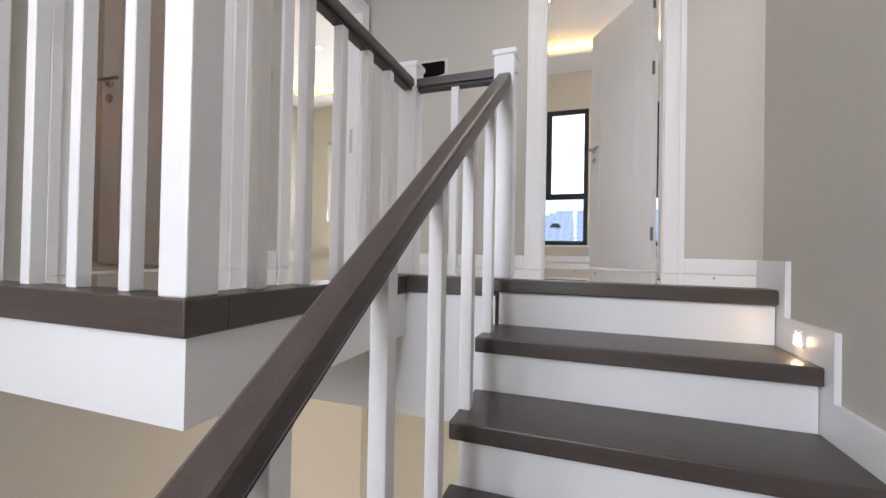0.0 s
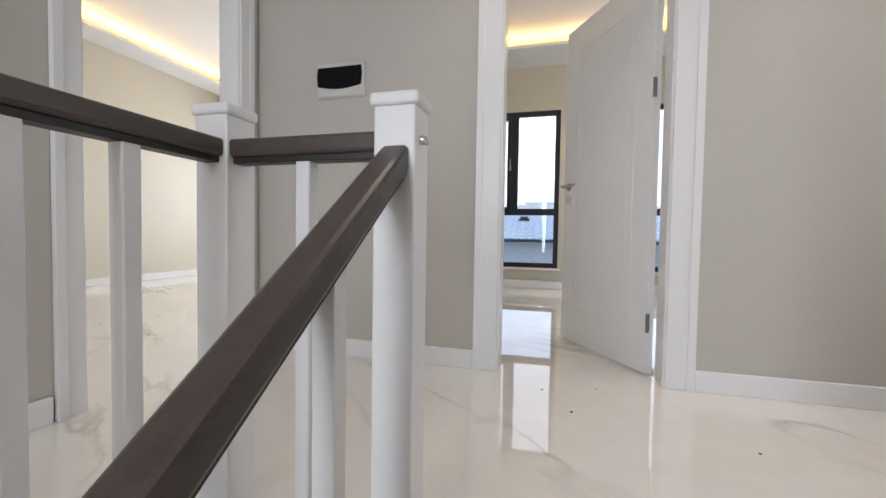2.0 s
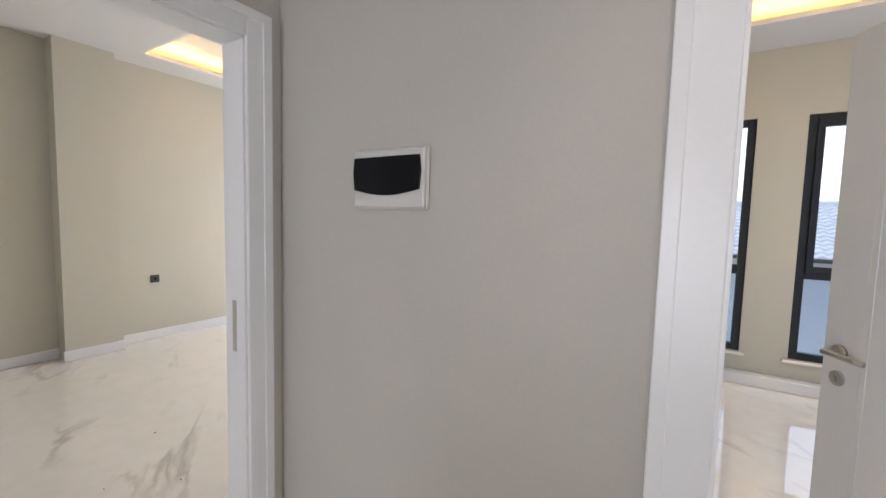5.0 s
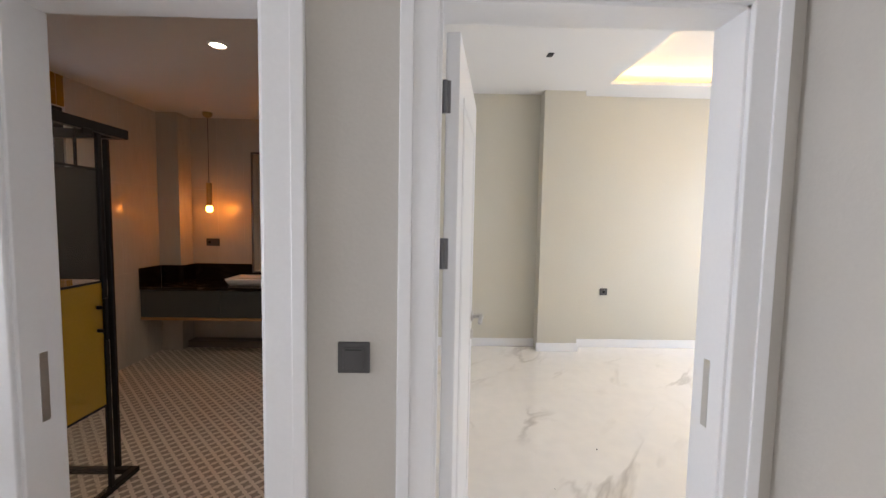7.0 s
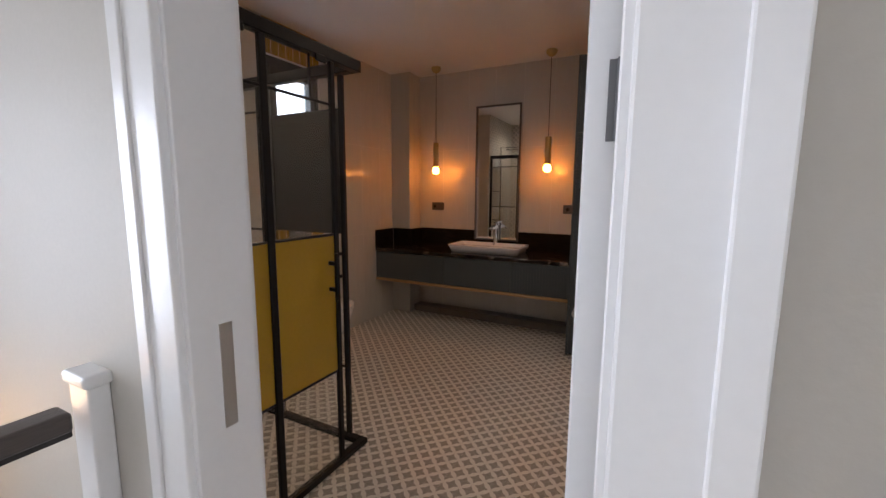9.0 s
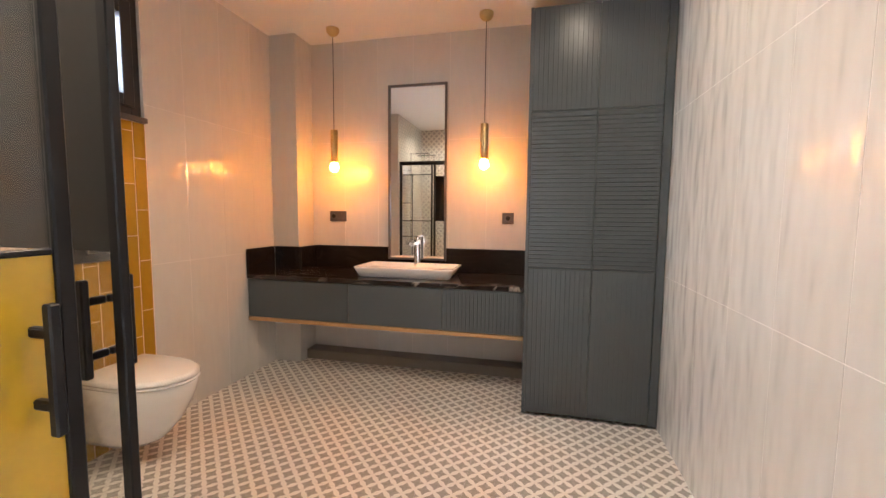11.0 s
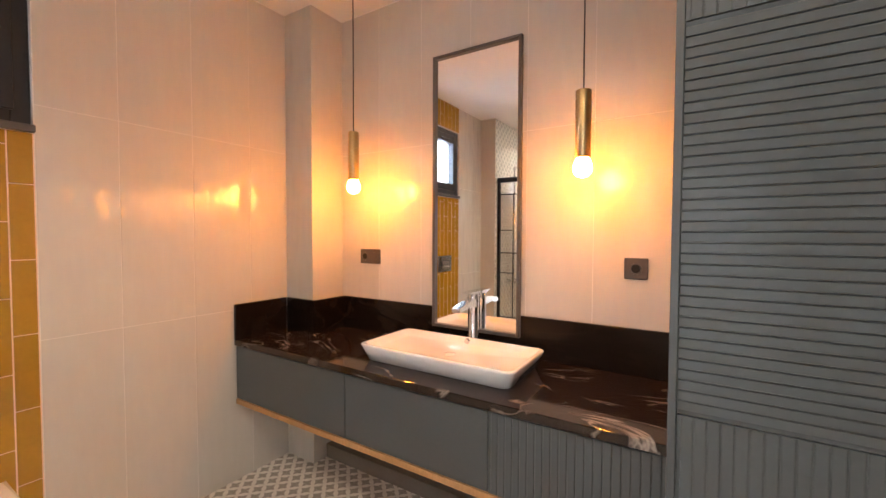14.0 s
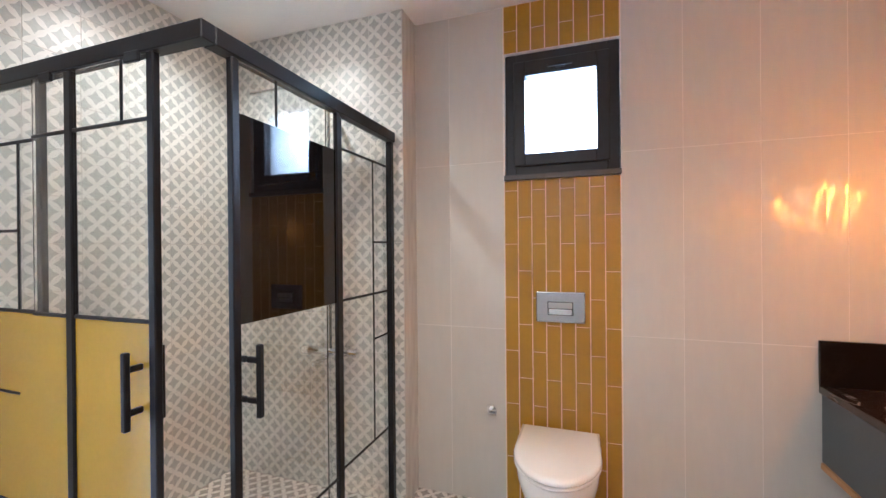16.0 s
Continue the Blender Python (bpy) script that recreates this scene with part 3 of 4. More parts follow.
# ---- doors ----
def casing(name, axis, face, lo, hi, top, out, deep, w=0.125):
    """White lining and architrave round an opening. face: plane of the hall side, out: +1 or -1 towards the viewer, deep: wall thickness."""
    t = 0.018
    f0, f1 = sorted((face, face + out * t))
    b0, b1 = sorted((face - out * deep, face - out * (deep + t)))
    i0, i1 = sorted((face + out * 0.004, face - out * (deep + 0.004)))
    def bx(s0, s1, d0, d1, z0, z1):
        return (d0, d1, s0, s1, z0, z1) if axis == "x" else (s0, s1, d0, d1, z0, z1)
    ob = tagged(part(name, boxes(bx(lo, lo + 0.022, i0, i1, 0, top), bx(hi - 0.022, hi, i0, i1, 0, top), bx(lo, hi, i0, i1, top - 0.022, top), bevel=0.002, seg=1), WHITE), "white lacquered door lining and architrave", "door frame", "", "structure")
    for d0, d1 in ((f0, f1), (b0, b1)):
        part("architrave", boxes(bx(lo - w + 0.012, lo + 0.012, d0, d1, 0, top + w - 0.012), bevel=0.004), WHITE, ob)
        part("architrave", boxes(bx(hi - 0.012, hi + w - 0.012, d0, d1, 0, top + w - 0.012), bevel=0.004), WHITE, ob)
        part("architrave", boxes(bx(lo + 0.012, hi - 0.012, d0, d1, top - 0.012, top + w - 0.012), bevel=0.004), WHITE, ob)
    # raised outer bead on the hall side
    e0, e1 = sorted((face + out * (t - 0.002), face + out * (t + 0.006)))
    r = w - 0.012
    part("bead", boxes(bx(lo - r, lo - r + 0.036, e0, e1, 0, top + r), bevel=0.003), WHITE, ob)
    part("bead", boxes(bx(hi + r - 0.036, hi + r, e0, e1, 0, top + r), bevel=0.003), WHITE, ob)
    part("bead", boxes(bx(lo - r + 0.036, hi + r - 0.036, e0, e1, top + r - 0.036, top + r), bevel=0.003), WHITE, ob)
    return ob


def lever(parent, x, z, side, way):
    """Lever handle and key rose on the face y = side * 0.021 of a leaf; way: -1 or +1 along x."""
    f = side * 0.021
    h = part("handle", merge(rod((x, f, z), (x, f + side * 0.010, z), 0.026, 0.025, 24), rod((x, f, z), (x, f + side * 0.052, z), 0.010, 0.010, 14),
                             rod((x - way * 0.008, f + side * 0.050, z), (x + way * 0.125, f + side * 0.050, z), 0.0105, 0.0095, 14)), STEEL, parent, "satin steel lever handle", True)
    part("key_rose", merge(rod((x, f, z - 0.088), (x, f + side * 0.008, z - 0.088), 0.025, 0.024, 24), boxes((x - 0.004, x + 0.004, min(f, f + side * 0.012), max(f, f + side * 0.012), z - 0.098, z - 0.078))), STEEL, parent, "satin steel key rose")


def door_leaf(name, hinge, angle, width, height, label, flip=1, hinges=(0.225, 1.42, 1.90)):
    """A leaf with one tall panel: local x runs from the hinge, y through the leaf."""
    ob = tagged(part(name, boxes((0, width, -0.021, 0.021, 0.008, height), bevel=0.003), WHITE), label, "door")
    for z0, z1 in ((0.245, height - 0.15),):
        for side in (-1, 1):
            x0, x1 = 0.13, width - 0.13
            f0, f1 = sorted((side * 0.0205, side * 0.0240))
            ring = boxes((x0, x1, f0, f1, z0, z0 + 0.022), (x0, x1, f0, f1, z1 - 0.022, z1), (x0, x0 + 0.022, f0, f1, z0 + 0.022, z1 - 0.022), (x1 - 0.022, x1, f0, f1, z0 + 0.022, z1 - 0.022), bevel=0.0025, seg=1)
            part("moulding", ring, WHITE, ob)
            f0, f1 = sorted((side * 0.0205, side * 0.0225))
            part("panel", boxes((x0 + 0.06, x1 - 0.06, f0, f1, z0 + 0.06, z1 - 0.06), bevel=0.0012, seg=1), WHITE, ob)
    for side in (-1, 1):
        lever(ob, width - 0.06, 1.045, side, -1)
    part("latch_plate", boxes((width - 0.001, width + 0.0015, -0.012, 0.012, 0.93, 1.12)), STEEL, ob)
    for z in hinges:
        part("hinge", rod((-0.004, flip * 0.022, z), (-0.004, flip * 0.022, z + 0.095), 0.0085, 0.0085, 14), HINGE, ob, "dark grey hinge")
        part("hinge_plate", boxes((-0.002, 0.0, min(flip * 0.005, flip * 0.020), max(flip * 0.005, flip * 0.020), z, z + 0.095)), HINGE, ob)
    ob.matrix_basis = pose(*hinge, 0, 0, angle)
    return ob


casing("door_1", "x", WX, -0.738, -0.047, 2.10, 1, 0.12, 0.112)
casing("door_2", "x", WX, 0.385, 1.222, 2.10, 1, 0.12, 0.100)
casing("door_3", "y", NY, 0.678, 1.496, 2.12, -1, 0.13, 0.125)
# strike plates in the linings
structure("strike_plate_1", boxes((WX - 0.075, WX - 0.05, -0.717, -0.7145, 0.92, 1.12)), STEEL, "satin steel strike plate in a door lining", "strike plate")
structure("strike_plate_2", boxes((WX - 0.075, WX - 0.05, 1.1985, 1.201, 0.92, 1.12)), STEEL, "satin steel strike plate in a door lining", "strike plate")
door_leaf("bathroom_door", (WX - 0.150, -0.098, 0), 183, 0.72, 2.07, "white panelled bathroom door standing wide open", -1)
door_leaf("bedroom_door", (WX - 0.150, 0.440, 0), 171, 0.81, 2.07, "white panelled bedroom door standing open", 1, (0.26, 1.365, 1.835))
door_leaf("room_door", (1.453, NY + 0.170, 0), 121.0, 0.79, 2.09, "white panelled room door standing half open", 1)

# ---- hall fittings ----
box = thing("fuse_box", (-0.24, NY, 1.58), "white consumer unit with a smoked flap on the hall wall", "fuse box")
part("body", boxes((-0.373, -0.069, NY - 0.013, NY, 1.479, 1.677), bevel=0.006), PLASTIC, box)
part("cover", boxes((-0.368, -0.074, NY - 0.024, NY - 0.011, 1.483, 1.672), bevel=0.008), PLASTIC, box)
flap = [(-0.362, 1.648), (-0.092, 1.648), (-0.086, 1.60), (-0.092, 1.542)]
flap += [(-0.092 - 0.270 * i / 12, 1.542 - 0.018 * math.sin(math.pi * i / 12)) for i in range(1, 12)] + [(-0.362, 1.542), (-0.367, 1.60)]
part("flap", prism(flap, "y", NY - 0.029, NY - 0.022, 0.002), DARKBOX, box, "smoked black curved flap")


def switch(x, y, z, turn, label, w=0.086, kind="switch"):
    ob = thing("light_switch" if kind == "switch" else "wall_socket", (x, y, z, 0, 0, turn), label, "switch" if kind == "switch" else "socket")
    def add(nm, bm, mt, lab=""):
        o = new(nm, mesh_of(nm, bm, mt))
        o.parent = ob
        tagged(o, lab)
    add("plate", boxes((0, 0.009, -w / 2, w / 2, -0.043, 0.043), bevel=0.003), SOCKET)
    if kind == "switch":
        add("rocker", boxes((0.008, 0.013, -w / 2 + 0.015, w / 2 - 0.015, -0.030, 0.030), bevel=0.002), SOCKET)
        add("marker", boxes((0.0128, 0.0136, -w / 2 + 0.022, w / 2 - 0.022, 0.022, 0.025)), BLACK)
    else:
        for c in ([0] if w < 0.1 else [-w / 4, w / 4]):
            add("insert", merge(rod((0.008, c, 0), (0.0115, c, 0), 0.024, 0.023, 24)), SOCKET)
            if c <= 0:
                add("recess", rod((0.0112, c, 0), (0.0122, c, 0), 0.017, 0.017, 24), BLACK)
    return ob


switch(WX, 0.179, 1.138, 0, "anthracite square light switch between two doorways", 0.087)
switch(RX0, 2.446, 0.685, 0, "anthracite socket low on the bedroom wall", 0.09, "socket")
step = thing("step_light", (1.604, -0.205, -0.13), "small glowing step light in the stair skirting", "light")
bz = part("bezel", boxes((1.598, 1.606, -0.230, -0.180, -0.155, -0.105), bevel=0.003), WHITE, step)
part("lens", boxes((1.592, 1.599, -0.218, -0.192, -0.150, -0.122), bevel=0.002), STEPLED, bz)
SC = (-0.505, -2.185)
sconce = thing("wall_lamp", (SC[0], -2.315, 0.47), "bronze wall lamp with upright rods and hanging prisms, glowing warm", "lamp")
part("backplate", rod((SC[0], -2.315, 0.47), (SC[0], -2.300, 0.47), 0.050, 0.046, 24), BRONZE, sconce)
part("arm", rod((SC[0], -2.302, 0.47), (SC[0], SC[1], 0.47), 0.010, 0.010, 12), BRONZE, sconce)
dish = part("ring", lathe([(0.004, 0.0), (0.088, 0.0), (0.094, 0.004), (0.094, 0.040), (0.088, 0.044), (0.082, 0.040), (0.080, 0.008), (0.004, 0.008)], (*SC, 0.455)), BRONZE, sconce, "dark bronze dish", True)
part("bulb", lathe([(0.004, 0.0), (0.020, 0.004), (0.036, 0.040), (0.034, 0.062), (0.018, 0.082), (0.003, 0.088)], (*SC, 0.470)), SCONCE, sconce, "glowing warm bulb", True)
for i in range(14):
    c, d = math.cos(2 * math.pi * i / 14), math.sin(2 * math.pi * i / 14)
    part("rod", rod((SC[0] + 0.088 * c, SC[1] + 0.088 * d, 0.49), (SC[0] + 0.098 * c, SC[1] + 0.098 * d, 0.645), 0.0030, 0.0024, 6), BRONZE, dish)
    part("prism", rod((SC[0] + 0.080 * c, SC[1] + 0.080 * d, 0.456), (SC[0] + 0.066 * c, SC[1] + 0.066 * d, 0.365), 0.005, 0.002, 6), STEEL, dish, "hanging glass prism")
lamp_mount = thing("ceiling_spot", (-3.40, 1.39, 3.0), "small dark recessed spot in the bedroom ceiling", "light")
part("trim", boxes((-3.44, -3.36, 1.365, 1.415, 2.992, 3.002), bevel=0.002), BLACK, lamp_mount)

# first two fittings are added on the unseen hall ceiling for the fill beams
for x, y, z in ((*HALL_FILL_SPOTS[0], 2.95), (*HALL_FILL_SPOTS[1], 2.95), (0.50, 3.30, 3.19), (-2.84, 3.41, 3.17)):
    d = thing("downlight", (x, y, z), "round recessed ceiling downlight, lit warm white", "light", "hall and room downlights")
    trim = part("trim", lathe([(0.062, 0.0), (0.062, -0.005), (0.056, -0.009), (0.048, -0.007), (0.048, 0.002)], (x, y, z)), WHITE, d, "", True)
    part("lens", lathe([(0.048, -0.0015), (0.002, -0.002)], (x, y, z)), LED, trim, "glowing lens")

# ---- north window ----
def window(name, label):
    return tagged(new(name), label, "window", "", "structure")


def tall_window(name, FX0, label):
    ob = window(name, label)
    FX1, FZ0, FZ1, F0, F1 = FX0 + 1.259, 0.272, 2.427, 5.03, 5.09
    m = FX0 + 0.65
    part("frame", boxes((FX0, FX0 + 0.065, F0, F1, FZ0, FZ1), (FX1 - 0.065, FX1, F0, F1, FZ0, FZ1), (FX0 + 0.065, FX1 - 0.065, F0, F1, FZ1 - 0.065, FZ1), (FX0 + 0.065, FX1 - 0.065, F0, F1, FZ0, FZ0 + 0.065),
                        (FX0 + 0.065, FX1 - 0.065, F0, F1, 1.0, 1.09), (m - 0.05, m + 0.05, F0, F1, 1.09, FZ1 - 0.065), bevel=0.003, seg=1), FRAME, ob)
    a, b, d0, d1 = FX0 + 0.065, m - 0.05, F0 - 0.018, F1 - 0.02
    sash = part("sash", boxes((a, a + 0.05, d0, d1, 1.06, FZ1 - 0.05), (b - 0.05, b, d0, d1, 1.06, FZ1 - 0.05), (a + 0.05, b - 0.05, d0, d1, FZ1 - 0.11, FZ1 - 0.05), (a + 0.05, b - 0.05, d0, d1, 1.06, 1.115), bevel=0.003, seg=1), FRAME, ob)
    for x0, x1, z0, z1, mat in ((a, b, 1.09, FZ1 - 0.065, GLASS), (m + 0.05, FX1 - 0.065, 1.09, FZ1 - 0.065, GLASS), (a, FX1 - 0.065, FZ0 + 0.065, 1.0, BLUEGLASS)):
        part("pane", boxes((x0, x1, 5.055, 5.061, z0, z1)), mat, ob).visible_shadow = False
    h = part("window_handle", merge(boxes((b - 0.02, b + 0.005, F0 - 0.035, F0 - 0.018, 1.62, 1.70), bevel=0.003), boxes((b - 0.015, b, F0 - 0.055, F0 - 0.037, 1.66, 1.78), bevel=0.003)), STEEL, sash, "satin steel window handle")
    part("window_sill", boxes((FX0 - 0.04, FX1 + 0.04, 4.98, 5.03, 0.240, 0.268), bevel=0.003), MARBLE, ob, "thin marble sill")


tall_window("window_1", -0.235, "tall black framed window with a fixed lower pane")
tall_window("window_3", 1.38, "tall black framed window with a fixed lower pane")

# ---- outside ----
structure("ground", boxes((-400, 400, 5.6, 900, -6.2, -6.0)), GRASS, "dull green ground around the houses", "ground")


def house(x0, x1, y0, y1, eave, ridge, label):
    """A house with a hipped roof of pantiles; eave and ridge are heights."""
    ob = thing("house", ((x0 + x1) / 2, y0, -6), label, "house", "neighbour houses")
    part("wall", boxes((x0, x1, y0, y1, -6, eave)), RENDERW, ob)
    ym, hip, low = (y0 + y1) / 2, (y1 - y0) / 2 + 0.6, eave - 0.12
    bm = bmesh.new()
    v = [bm.verts.new(p) for p in ((x0 - 0.6, y0 - 0.6, low), (x1 + 0.6, y0 - 0.6, low), (x1 + 0.6, y1 + 0.6, low), (x0 - 0.6, y1 + 0.6, low), (x0 - 0.6 + hip, ym, ridge), (x1 + 0.6 - hip, ym, ridge))]
    for f in ((0, 1, 5, 4), (1, 2, 5), (2, 3, 4, 5), (3, 0, 4), (3, 2, 1, 0)):
        bm.faces.new([v[k] for k in f])
    roof = part("roof", bm, ROOF, ob)
    part("gutter", boxes((x0 - 0.66, x1 + 0.66, y0 - 0.72, y0 - 0.60, low - 0.10, low + 0.01), bevel=0.02), FRAME, roof, "dark gutter along the eave")
    # pantiles: waves across, one step for each course, narrowing to the hips
    rows = 15
    for i in range(rows):
        a, b = x0 - 0.6 + hip * i / rows, x1 + 0.6 - hip * i / rows
        cols = int((b - a) / 0.3) * 6
        bm = bmesh.new()
        edge = []
        for f, up in ((i / rows, 0.0), (i / rows, 0.075), ((i + 1.05) / rows, 0.015)):
            y, z = (y0 - 0.62) + (ym - y0 + 0.62) * f, low + (ridge - low) * f
            edge.append([bm.verts.new((a + (b - a) * c / cols, y, z + up + 0.03 * math.sin(2 * math.pi * c / 6))) for c in range(cols + 1)])
        for lo, hi in zip(edge, edge[1:]):
            for c in range(cols):
                bm.faces.new((lo[c], lo[c + 1], hi[c + 1], hi[c]))
        part("tile_course", bm, ROOF, roof)
    part("ridge_cap", rod((x0 - 0.6 + hip, ym, ridge + 0.03), (x1 + 0.6 - hip, ym, ridge + 0.03), 0.11, 0.11, 10), ROOF, roof)
    n = int((x1 - x0) / 2.4)
    for i in range(n):
        c = x0 + (i + 0.5) * (x1 - x0) / n
        part("window", boxes((c - 0.55, c + 0.55, y0 - 0.04, y0 + 0.02, eave - 3.3, eave - 2.0)), FRAME, ob)
    fy = 0.47
    vx, vy, vz = x0 + 4.1, (y0 - 0.62) + (ym - y0 + 0.62) * fy, low + (ridge - low) * fy
    part("roof_vent", merge(boxes((vx - 0.17, vx + 0.17, vy - 0.10, vy + 0.16, vz + 0.03, vz + 0.20), bevel=0.04), boxes((vx - 0.24, vx + 0.24, vy - 0.14, vy - 0.06, vz + 0.02, vz + 0.10), bevel=0.02)), FRAME, roof, "small dark roof vent")
    return ob


house(-4.4, 9.0, 16.1, 24.0, 0.69, 2.28, "pale neighbour house with a hipped grey-blue tiled roof")
rng = random.Random(4)
woods = bmesh.new()
for i in range(260):
    x, y = rng.uniform(-90, 90), rng.uniform(110, 150)
    r = rng.uniform(1.2, 3.2)
    bmesh.ops.create_icosphere(woods, subdivisions=1, radius=r, matrix=Matrix.Translation((x, y, rng.uniform(-5, 6.0))) @ Matrix.Diagonal((1.2, 1, rng.uniform(0.7, 1.3), 1)))
tagged(part("far_woods", woods, LEAF), "hazy line of far trees", "trees", "", "stuff")

# ---- builders' dirt on the hall floor ----
rng2 = random.Random(9)
for x, y in ((1.64, 0.80), (0.93, 1.16), (1.17, 1.24), (1.05, 0.95), (-1.66, 1.36), (-1.9, 1.1), (-2.3, 1.5), (1.85, 0.62), (0.35, 1.28), (1.32, 0.44)):
    speck = bmesh.new()
    bmesh.ops.create_icosphere(speck, subdivisions=1, radius=rng2.uniform(0.003, 0.006), matrix=Matrix.Translation((x, y, 0.002)) @ Matrix.Diagonal((rng2.uniform(1, 2), 1, 0.6, 1)))
    tagged(part("debris_speck", speck, BLACK), "tiny dark speck of dirt on the marble floor", "debris", "floor specks")

# ---- bathroom: vanity ----
earlier = set(bpy.data.objects)
VF = -4.168          # front of the worktop
vanity = thing("vanity_unit", (-4.45, -1.75, 0.43), "dark green-grey wall-hung vanity unit with three drawers", "vanity")
part("carcass", boxes((BX0 + 0.004, VF - 0.032, BY0 + 0.004, -0.722, 0.452, 0.742)), SLATE, vanity)
part("bottom_board", boxes((BX0 + 0.004, VF - 0.006, BY0 + 0.004, -0.722, 0.424, 0.450), bevel=0.002), PLY, vanity, "raw plywood edge strip under the drawers")


def ribbed(y0, y1, z0, z1, f, vertical, pitch, parent, name, mat, plain=False, thick=0.020, deep=0.0032):
    """A front in the plane x = f, milled with fine ribs in one profile."""
    if plain:
        return part(name, boxes((f - thick, f, y0, y1, z0, z1), bevel=0.002, seg=1), mat, parent)
    lo, hi = (y0, y1) if vertical else (z0, z1)
    n = int((hi - lo - 0.016) / pitch)
    step, pts = (hi - lo - 0.016) / n, [(f - thick, lo), (f, lo)]
    for i in range(n):
        s = lo + 0.008 + i * step
        pts += [(f - deep, s), (f, s + step * 0.06), (f, s + step * 0.84), (f - deep, s + step * 0.93)]
    pts += [(f, hi), (f - thick, hi)]
    if vertical:
        return part(name, prism(pts, "z", z0, z1), mat, parent)
    return part(name, prism(pts, "y", y0, y1), mat, parent)


for y0, y1, plain in ((BY0 + 0.006, -1.953, True), (-1.949, -1.264, True), (-1.260, -0.726, False)):
    ribbed(y0, y1, 0.454, 0.738, VF - 0.010, True, 0.0247, vanity, "drawer_front", SLATE, plain, deep=0.0022)
top = tagged(part("worktop", boxes((BX0 + 0.004, VF, BY0 + 0.004, -0.722, 0.744, 0.776), bevel=0.003), STONE), "black-brown veined marble worktop on the vanity", "worktop")
for nm, b in (("backsplash", (BX0 + 0.003, BX0 + 0.022, -2.525, -0.722, 0.776, 0.966)), ("backsplash", (-4.505, -4.487, -2.56, -2.525, 0.776, 0.966)), ("backsplash", (BX0 + 0.022, -4.487, -2.525, -2.507, 0.776, 0.966)), ("backsplash", (-4.487, VF, BY0 + 0.003, BY0 + 0.022, 0.776, 0.966)), ("backsplash", (-4.505, -4.487, BY0 + 0.022, -2.56, 0.776, 0.966))):
    part(nm, boxes(b, bevel=0.002, seg=1), STONE_DARK, top, "black-brown marble upstand")


def rounded_rect(cx, cy, hx, hy, r, z, seg=6):
    pts = []
    for sx, sy, a0 in ((1, 1, 0), (-1, 1, 90), (-1, -1, 180), (1, -1, 270)):
        for i in range(seg + 1):
            a = radians(a0 + 90 * i / seg)
            pts.append((cx + sx * (hx - r) + r * math.cos(a), cy + sy * (hy - r) + r * math.sin(a), z))
    return pts


BC = (-4.452, -1.584)
basin = thing("washbasin", (*BC, 0.776), "white ceramic rectangular vessel basin on the dark worktop", "washbasin")
prof = [(0.155, 0.335, 0.777), (0.163, 0.345, 0.780), (0.184, 0.371, 0.842), (0.186, 0.373, 0.850), (0.183, 0.370, 0.853), (0.172, 0.359, 0.853), (0.167, 0.354, 0.848), (0.160, 0.346, 0.832), (0.140, 0.325, 0.822), (0.05, 0.08, 0.817)]
bowl = part("bowl", loft([rounded_rect(*BC, hx, hy, min(0.035, hx * 0.5), z) for hx, hy, z in prof]), CERAMIC, basin, "", True)
part("drain", lathe([(0.001, 0.0), (0.026, 0.0), (0.026, 0.003), (0.020, 0.004), (0.001, 0.005)], (BC[0], BC[1], 0.8165)), CERAMIC, bowl, "white ceramic drain cover", True)
part("overflow", rod((BC[0] - 0.166, BC[1], 0.840), (BC[0] - 0.153, BC[1], 0.838), 0.014, 0.012, 20), CHROME, bowl, "round chrome overflow ring")
TP = (-4.672, -1.584, 0.777)
tap = thing("basin_mixer", TP, "tall chrome single-lever basin mixer behind the basin", "tap")
part("body", lathe([(0.033, 0), (0.033, 0.006), (0.028, 0.011), (0.0265, 0.245), (0.028, 0.250), (0.028, 0.276), (0.026, 0.280)], TP), CHROME, tap, "", True)
def blade(name, rows):
    part(name, loft([[(TP[0] + d, TP[1] + sy * w, TP[2] + z + sz * h) for sy, sz in ((-1, -1), (1, -1), (1, 1), (-1, 1))] for d, z, w, h in rows]), CHROME, tap)


blade("spout", ((0.0, 0.240, 0.024, 0.022), (0.07, 0.240, 0.022, 0.015), (0.165, 0.226, 0.019, 0.009), (0.172, 0.222, 0.018, 0.007)))
blade("lever", ((-0.034, 0.288, 0.026, 0.007), (0.03, 0.289, 0.025, 0.006), (0.066, 0.291, 0.022, 0.004)))

mirror = thing("wall_mirror", (BX0, -1.60, 0.86), "tall narrow wall mirror in a thin dark frame", "mirror")
MY0, MY1, MZ0, MZ1 = -1.842, -1.358, 0.866, 2.256
part("glass", boxes((BX0 + 0.026, BX0 + 0.030, MY0 + 0.012, MY1 - 0.012, MZ0 + 0.012, MZ1 - 0.012)), MIRROR, mirror, "silvered mirror glass")
part("frame", boxes((BX0 + 0.022, BX0 + 0.045, MY0, MY0 + 0.016, MZ0, MZ1), (BX0 + 0.022, BX0 + 0.045, MY1 - 0.016, MY1, MZ0, MZ1), (BX0 + 0.022, BX0 + 0.045, MY0 + 0.016, MY1 - 0.016, MZ1 - 0.016, MZ1), (BX0 + 0.022, BX0 + 0.045, MY0 + 0.016, MY1 - 0.016, MZ0, MZ0 + 0.016), bevel=0.002, seg=1), SOCKET, mirror, "thin dark grey metal frame")

